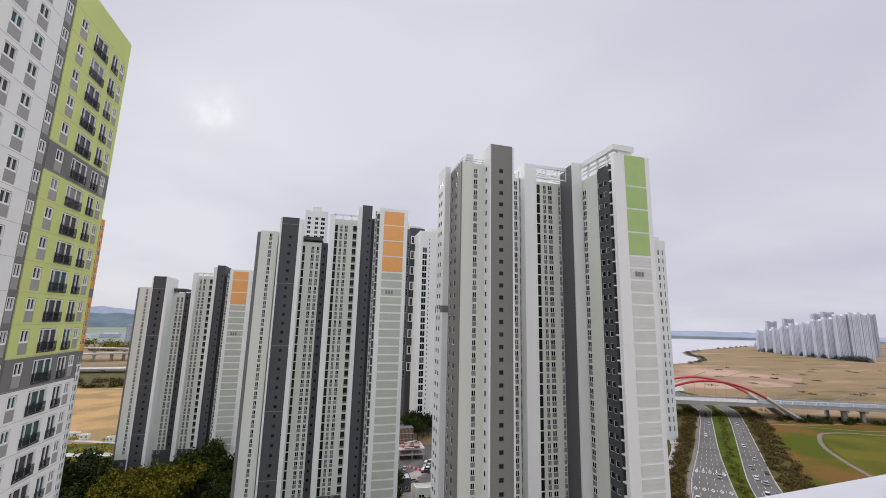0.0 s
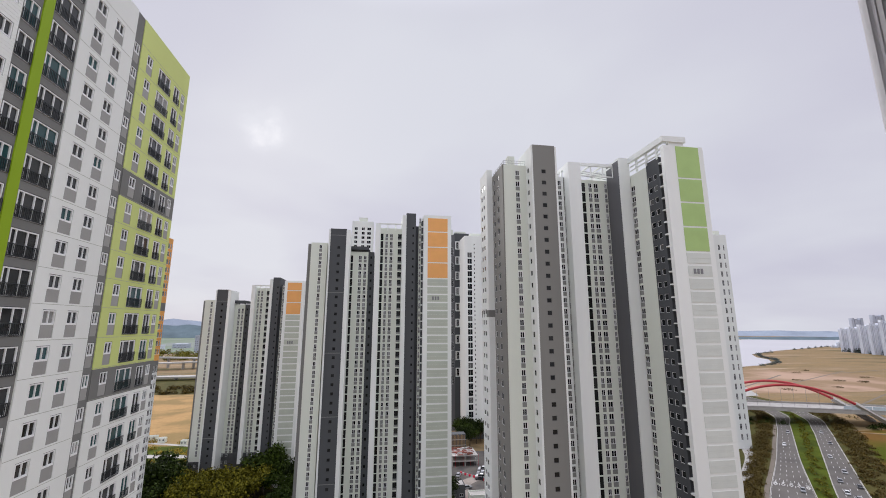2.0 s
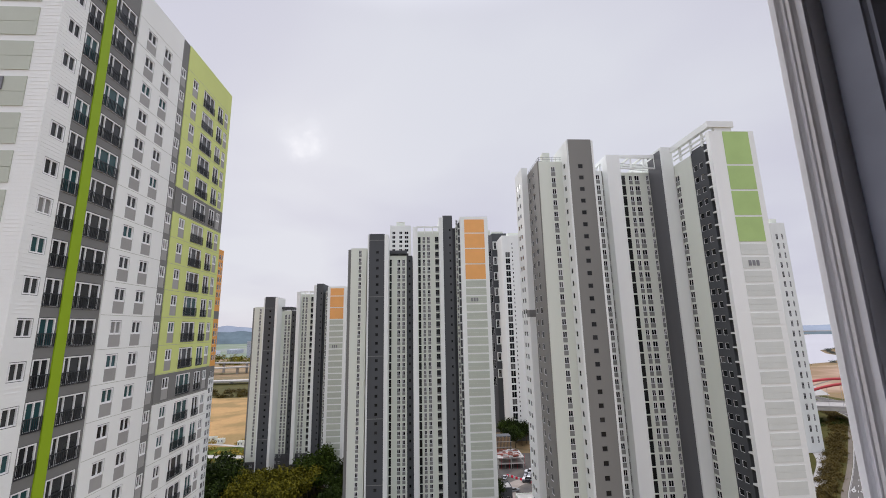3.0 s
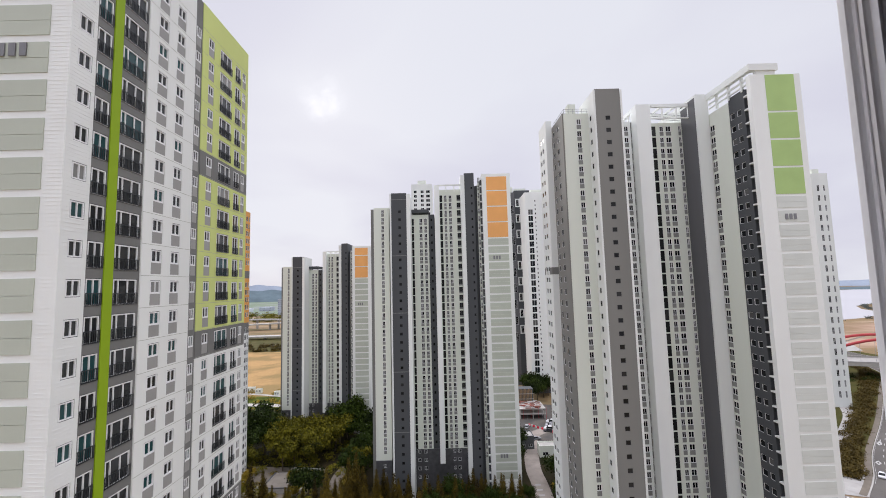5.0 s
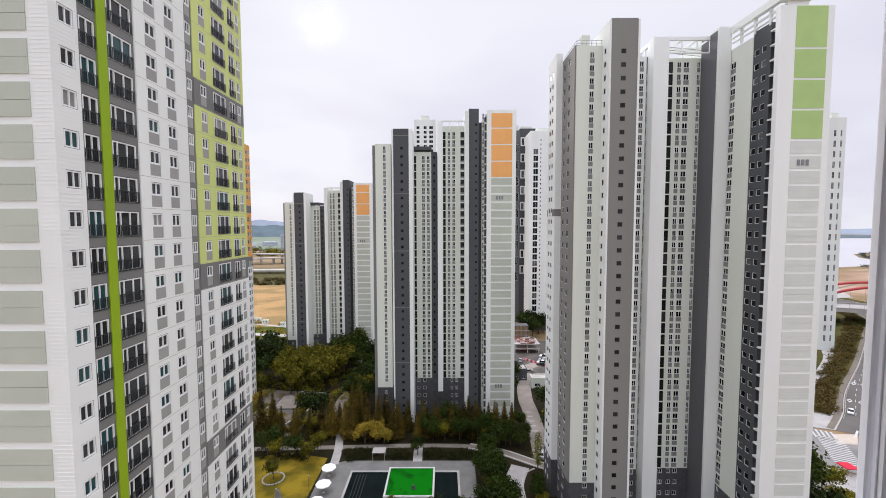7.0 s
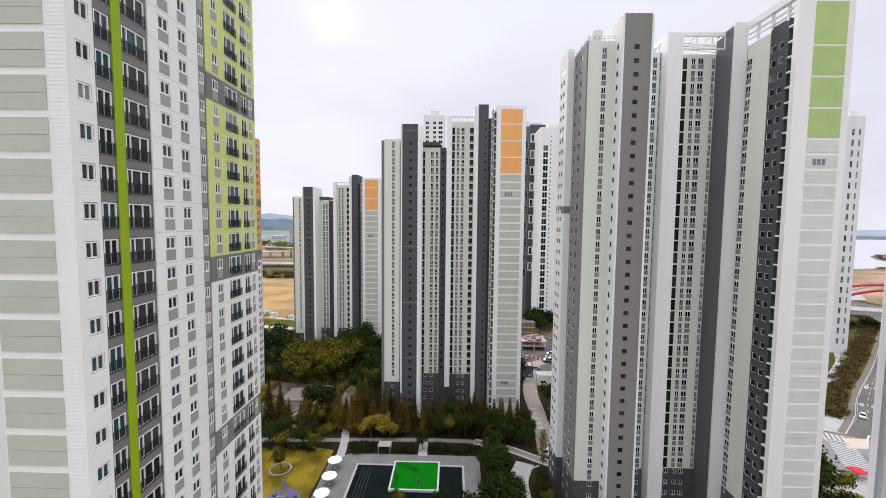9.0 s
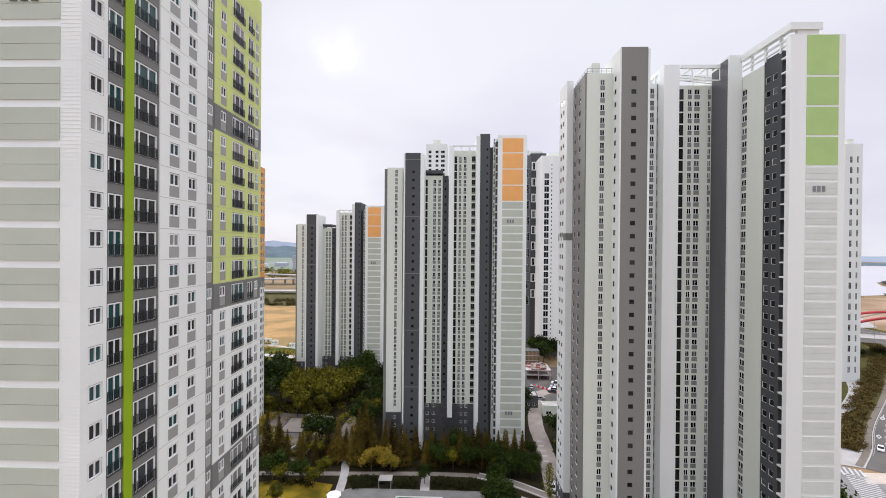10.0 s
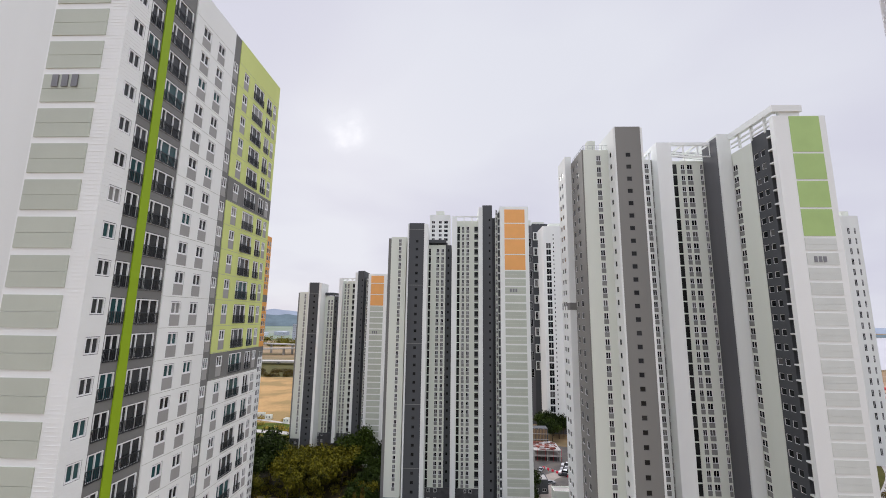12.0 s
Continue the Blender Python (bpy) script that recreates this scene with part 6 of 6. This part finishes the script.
def low_building(x0, x1, y0, y1, h, wall, roof, label, cat="building", storeys=1):
    t = thing("low_building", label, cat)
    rr = [(0.1 + h / storeys * k + 0.9, 0.1 + h / storeys * k + 2.2) for k in range(storeys)]
    n = max(2, int((x1 - x0) / 4))
    cols = [(x0 + (x1 - x0) * (i + 0.25) / n, x0 + (x1 - x0) * (i + 0.75) / n) for i in range(n)]
    ws = windows(t, "s", y0, cols, [r for r in rr if r[1] < h], panes=2)
    block(t, "wall", x0, x1, y0, y1, 0.0, h, wall, south=ws)
    bm = bmesh.new()
    box(bm, x0 + 0.21, x1 - 0.21, y0 + 0.21, y1 - 0.21, h + 0.003, h + 0.12)
    part("roof", bm, roof, t)


low_building(31.9, 38.2, 186, 193, 5.2, M_CHAR, M_PAVE, "small dark grey service building with a pale flat roof")
low_building(38.6, 62.0, 177, 182, 4.3, M_LIGHT, M_CONC, "low pale building with a grey flat roof", storeys=1)


def unfinished_building(x0, x1, y0, y1, z):
    """Concrete frame under construction, with red shuttering boards lying on its top floor."""
    t = thing("unfinished_building", "unfinished concrete frame building with red shuttering boards", "building")
    for k in (0, 1):
        bm = bmesh.new()
        box(bm, x0, x1, y0, y1, z * (k + 1) - 0.4, z * (k + 1))
        part("floor_slab", bm, M_CONC, t)
        for x in (x0 + 0.3, (x0 + x1) / 2, x1 - 0.8):
            for y in (y0 + 0.3, y1 - 0.8):
                bm = bmesh.new()
                box(bm, x, x + 0.5, y, y + 0.5, z * k + 0.001, z * (k + 1) - 0.401)
                part("column", bm, M_CONC, t)
    r = random.Random(3)
    for i in range(60):
        bm = bmesh.new()
        x, y = r.uniform(x0, x1 - 3), r.uniform(y0, y1 - 0.6)
        box(bm, x, x + r.uniform(1.5, 3), y, y + 0.5, 2 * z + 0.01 * (i + 1), 2 * z + 0.01 * (i + 1) + r.uniform(0.1, 0.5))
        part("board", bm, M_BRICKRED if i % 4 else M_LINE, t)
    for i in range(8):
        bm = bmesh.new()
        x = x0 + (x1 - x0) * i / 7
        cyl(bm, (x, y0 - 0.4, 0), (x, y0 - 0.4, 2 * z + 1.2), 0.05, n=5)
        part("scaffold_pole", bm, M_TENT if i % 2 else M_STEEL, t)


def slatted_building(x0, x1, y0, y1, h):
    t = thing("slatted_building", "ochre building with upright timber-coloured slats", "building")
    bm = bmesh.new()
    box(bm, x0, x1, y0, y1, 0, h)
    part("core", bm, M_CHAR, t, "dark glazed core")
    n = int((x1 - x0) / 0.8)
    for i in range(n):
        bm = bmesh.new()
        x = x0 + 0.8 * i
        box(bm, x, x + 0.45, y0 - 0.25, y0 - 0.004, 0.5, h - 0.3 * (i % 3))
        part("slat", bm, M_RUST, t)
    for k in range(1, 4):
        bm = bmesh.new()
        box(bm, x0 - 0.2, x1 + 0.2, y0 - 0.5, y0 - 0.26, h * k / 4, h * k / 4 + 0.3)
        part("floor_band", bm, M_CONC, t)


def barrier(p, q, n):
    t = thing("site_barrier", "row of red and white plastic site barriers", "barrier", at=(*p, 0.105))
    d = Vector((q[0] - p[0], q[1] - p[1], 0)) / n
    a = math.atan2(d.y, d.x)
    meshes = []
    for m in (M_TENT, M_LINE):
        bm = bmesh.new()
        rings = [[bm.verts.new((x, y, z)) for x in (0.0, d.length * 0.94) for y in (-w, w)] for z, w in ((0, 0.28), (0.35, 0.24), (0.95, 0.1))]
        for lo, hi in zip(rings, rings[1:]):
            for k, l in ((0, 1), (1, 3), (3, 2), (2, 0)):
                bm.faces.new((lo[k], lo[l], hi[l], hi[k]))
        bm.faces.new([rings[-1][k] for k in (0, 1, 3, 2)])
        bmesh.ops.recalc_face_normals(bm, faces=bm.faces)
        meshes.append(part("barrier_block", bm, m, t))
    for k in range(n):
        m = Matrix.Translation(d * k) @ Matrix.Rotation(a, 4, "Z")
        if k < 2:
            meshes[k].matrix_basis = m
        else:
            repeat("barrier_block", meshes[k % 2].data, m, t)


barrier((42.0, 216.0), (54.0, 202.0), 14)
unfinished_building(39.3, 53.5, 226, 239, 2.7)
slatted_building(40.5, 50.5, 243, 249, 11.6)
low_building(230, 238, 250, 262, 9, M_PALE, M_PAVE, "small pale roadside building", storeys=2)
low_building(96, 104, 146, 152, 4, M_PALE, M_CONC, "small white pavilion by the crossing")
for i in range(12):
    x, y = rng.uniform(-700, -280), rng.uniform(1180, 1500)
    w = rng.uniform(20, 50)
    low_building(x, x + w, y, y + 30, rng.uniform(8, 16), M_CITY if i % 3 else M_CITYD, M_CITY, "far pale industrial hall", storeys=2)
low_building(-478, -452, 1190, 1215, 44, M_CITYD, M_CITY, "far tall office block tinted blue-grey for haze", storeys=8)
for i in range(5):
    t = i / 4
    x, y = -116 - 60 * t + rng.uniform(-4, 4), 292 + 10 * t + rng.uniform(-5, 5)
    low_building(x, x + rng.uniform(3, 6), y, y + 3, rng.uniform(2.0, 2.6), M_LIGHT, M_CONC, "small white site cabin at the field's edge")
ribbon("road", [(-90, 262), (-150, 272), (-260, 300), (-420, 330)], -3, 3, 0.16, M_CONC, "pale track along the field", "track")
ribbon("road", [(-100, 282), (-200, 312), (-420, 352)], -1.5, 1.5, 0.16, M_CONC, "pale narrow track along the field", "track")


def far_tower(x, y, w, h, material, label, tilt=0.0):
    """Slab tower far off: white bays between recessed joints, and a stepped roof."""
    t = thing("far_tower", label, "apartment building", "far white towers", (x, y, 0))
    t.rotation_euler.z = radians(-35 + tilt)
    bays = 4
    for i in range(bays):
        bm = bmesh.new()
        a, b = -w / 2 + w * i / bays, -w / 2 + w * (i + 1) / bays
        box(bm, a + 0.5, b - 0.5, -7 - (i % 2), 8, 0, h - (i % 3) * 2.2)
        box(bm, (a + b) / 2 - 0.5, (a + b) / 2 + 0.5, -7.15 - (i % 2), -7.01 - (i % 2), 3, h - 8, 1)
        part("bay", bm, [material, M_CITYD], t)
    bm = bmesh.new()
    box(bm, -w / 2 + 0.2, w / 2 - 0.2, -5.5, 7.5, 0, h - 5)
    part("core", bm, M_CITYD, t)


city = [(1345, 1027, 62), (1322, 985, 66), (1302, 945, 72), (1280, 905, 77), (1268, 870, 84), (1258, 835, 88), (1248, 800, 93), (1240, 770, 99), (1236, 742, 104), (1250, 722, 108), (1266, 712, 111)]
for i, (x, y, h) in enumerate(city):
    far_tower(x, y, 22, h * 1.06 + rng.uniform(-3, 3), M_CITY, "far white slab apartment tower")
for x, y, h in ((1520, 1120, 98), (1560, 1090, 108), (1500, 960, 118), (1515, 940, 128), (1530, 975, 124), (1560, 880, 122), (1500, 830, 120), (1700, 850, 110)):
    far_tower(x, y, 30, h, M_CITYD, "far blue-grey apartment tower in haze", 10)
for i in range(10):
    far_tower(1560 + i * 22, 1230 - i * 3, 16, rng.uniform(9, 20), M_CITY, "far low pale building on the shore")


def hill(name, pts, y_deep, label, material=M_HAZE):
    """A long low ridge with an uneven crest. pts: (x, y, height)."""
    bm = bmesh.new()
    line = spline([Vector(p) for p in pts], 14)
    rows_ = []
    for i, p in enumerate(line):
        d = Vector((p.x, p.y, 0)).normalized()
        hgt = p.z * (0.92 + 0.16 * noise.noise(Vector((p.x * 0.01, p.y * 0.01, 3))))
        a, c = Vector((p.x, p.y, 0.2)) - d * y_deep, Vector((p.x, p.y, 0.2)) + d * y_deep
        rows_.append([bm.verts.new(q) for q in (a, a.lerp(Vector((p.x, p.y, hgt)), 0.6), Vector((p.x, p.y, hgt)), c)])
    for r, q in zip(rows_, rows_[1:]):
        for k in range(3):
            bm.faces.new((r[k], r[k + 1], q[k + 1], q[k]))
    bmesh.ops.recalc_face_normals(bm, faces=bm.faces)
    return tagged(ob_of(name, bm, material), label, "hill", kind="structure")


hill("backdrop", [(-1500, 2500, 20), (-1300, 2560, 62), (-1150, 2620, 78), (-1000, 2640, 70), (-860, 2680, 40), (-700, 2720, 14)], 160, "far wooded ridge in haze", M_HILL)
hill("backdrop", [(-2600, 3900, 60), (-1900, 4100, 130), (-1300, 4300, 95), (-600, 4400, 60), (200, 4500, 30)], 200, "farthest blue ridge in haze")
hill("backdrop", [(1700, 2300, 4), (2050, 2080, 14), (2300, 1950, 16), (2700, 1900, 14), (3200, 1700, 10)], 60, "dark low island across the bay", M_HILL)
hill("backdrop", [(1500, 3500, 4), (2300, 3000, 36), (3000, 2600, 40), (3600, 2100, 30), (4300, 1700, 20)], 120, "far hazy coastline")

# red awning at the crossing
ta = thing("awning_tent", "red cloth awning tent on the street corner", "tent", at=(116.8, 115.0, 0.18))
bm = bmesh.new()
for x in (-1.4, 1.4):
    for y in (-1.4, 1.4):
        cyl(bm, (x, y, 0), (x, y, 2.3), 0.05, n=6)
part("pole_frame", bm, M_STEEL, ta)
bm = bmesh.new()
tip = bm.verts.new((0, 0, 3.2))
ring = [bm.verts.new(c) for c in ((-1.7, -1.7, 2.3), (1.7, -1.7, 2.3), (1.7, 1.7, 2.3), (-1.7, 1.7, 2.3))]
low = [bm.verts.new((v.co.x, v.co.y, 2.0)) for v in ring]
for i in range(4):
    bm.faces.new((ring[i - 1], ring[i], tip))
    bm.faces.new((low[i - 1], low[i], ring[i], ring[i - 1]))
part("canopy", bm, M_TENT, ta, "red cloth canopy")

# ---------------------------------------------------------------- the window the view is taken from
M_ALU = mat("white_window_aluminium", (0.72, 0.72, 0.75), 0.35, scale=3, spread=0.04, grain=60, bump=0.03)
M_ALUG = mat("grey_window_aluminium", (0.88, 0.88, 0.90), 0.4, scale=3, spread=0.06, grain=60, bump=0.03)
# Darker copy of the jamb's aluminium: the stile's shade is in its colour.
M_ALUD = mat("window_aluminium_painted_shade", (0.72, 0.71, 0.71), 0.4, scale=3, spread=0.06, grain=60, bump=0.03)
M_NAVY = mat("slate_blue_sash", (0.26, 0.275, 0.33), 0.3, scale=6, spread=0.15, grain=40, bump=0.02)
M_ROOM = mat("room_wallpaper", (0.55, 0.54, 0.52), 0.85, scale=1.5, spread=0.05, grain=60)
M_FLOOR = mat("room_floor_boards", (0.30, 0.20, 0.12), 0.5, scale=1.5, spread=0.15, grain=20)
SILL = EYE - 0.177
OWN = Matrix.Rotation(radians(5), 4, "Z")
for name, b in (("wall_outer", (-9, 9, 0.06, 0.24, 0, SILL - 0.06)), ("wall_outer", (-9, 9, 0.06, 0.24, EYE + 1.0, EYE + 22)),
                ("wall_outer", (-9, -1.6, 0.06, 0.24, SILL - 0.06, EYE + 1.0)), ("wall_outer", (0.62, 9, 0.06, 0.24, SILL - 0.06, EYE + 1.0))):
    bm = bmesh.new()
    box(bm, *b)
    bm.transform(OWN)
    tagged(ob_of(name, bm, M_WHITE), "white rendered outer wall round the window", "wall", kind="structure")
for name, b, m, lab in (("floor", (-3, 3, -4, 0.06, EYE - 1.5, EYE - 1.35), M_FLOOR, "brown floor boards"), ("ceiling", (-3, 3, -4, 0.06, EYE + 1.0, EYE + 1.1), M_ROOM, "plain ceiling"),
                        ("wall_back", (-3, 3, -4.1, -4.0, EYE - 1.35, EYE + 1.0), M_ROOM, "plain papered wall"), ("wall_west", (-3.1, -3, -4, 0.06, EYE - 1.35, EYE + 1.0), M_ROOM, "plain papered wall"),
                        ("wall_east", (3, 3.1, -4, 0.06, EYE - 1.35, EYE + 1.0), M_ROOM, "plain papered wall")):
    bm = bmesh.new()
    box(bm, *b)
    bm.transform(OWN)
    tagged(ob_of(name, bm, m), lab, "wall" if "wall" in name else name, kind="structure")
tw = tagged(new("window_1"), "open white aluminium sliding window with a smooth sill", "window", kind="structure")
bm = bmesh.new()
box(bm, -1.6, 0.62, 0.07, 0.30, SILL - 0.058, SILL)
bmesh.ops.bevel(bm, geom=[e for e in bm.edges], offset=0.006, segments=2, affect="EDGES")
bm.transform(OWN)
part("window_sill", bm, M_ALU, tw, "white aluminium sill")
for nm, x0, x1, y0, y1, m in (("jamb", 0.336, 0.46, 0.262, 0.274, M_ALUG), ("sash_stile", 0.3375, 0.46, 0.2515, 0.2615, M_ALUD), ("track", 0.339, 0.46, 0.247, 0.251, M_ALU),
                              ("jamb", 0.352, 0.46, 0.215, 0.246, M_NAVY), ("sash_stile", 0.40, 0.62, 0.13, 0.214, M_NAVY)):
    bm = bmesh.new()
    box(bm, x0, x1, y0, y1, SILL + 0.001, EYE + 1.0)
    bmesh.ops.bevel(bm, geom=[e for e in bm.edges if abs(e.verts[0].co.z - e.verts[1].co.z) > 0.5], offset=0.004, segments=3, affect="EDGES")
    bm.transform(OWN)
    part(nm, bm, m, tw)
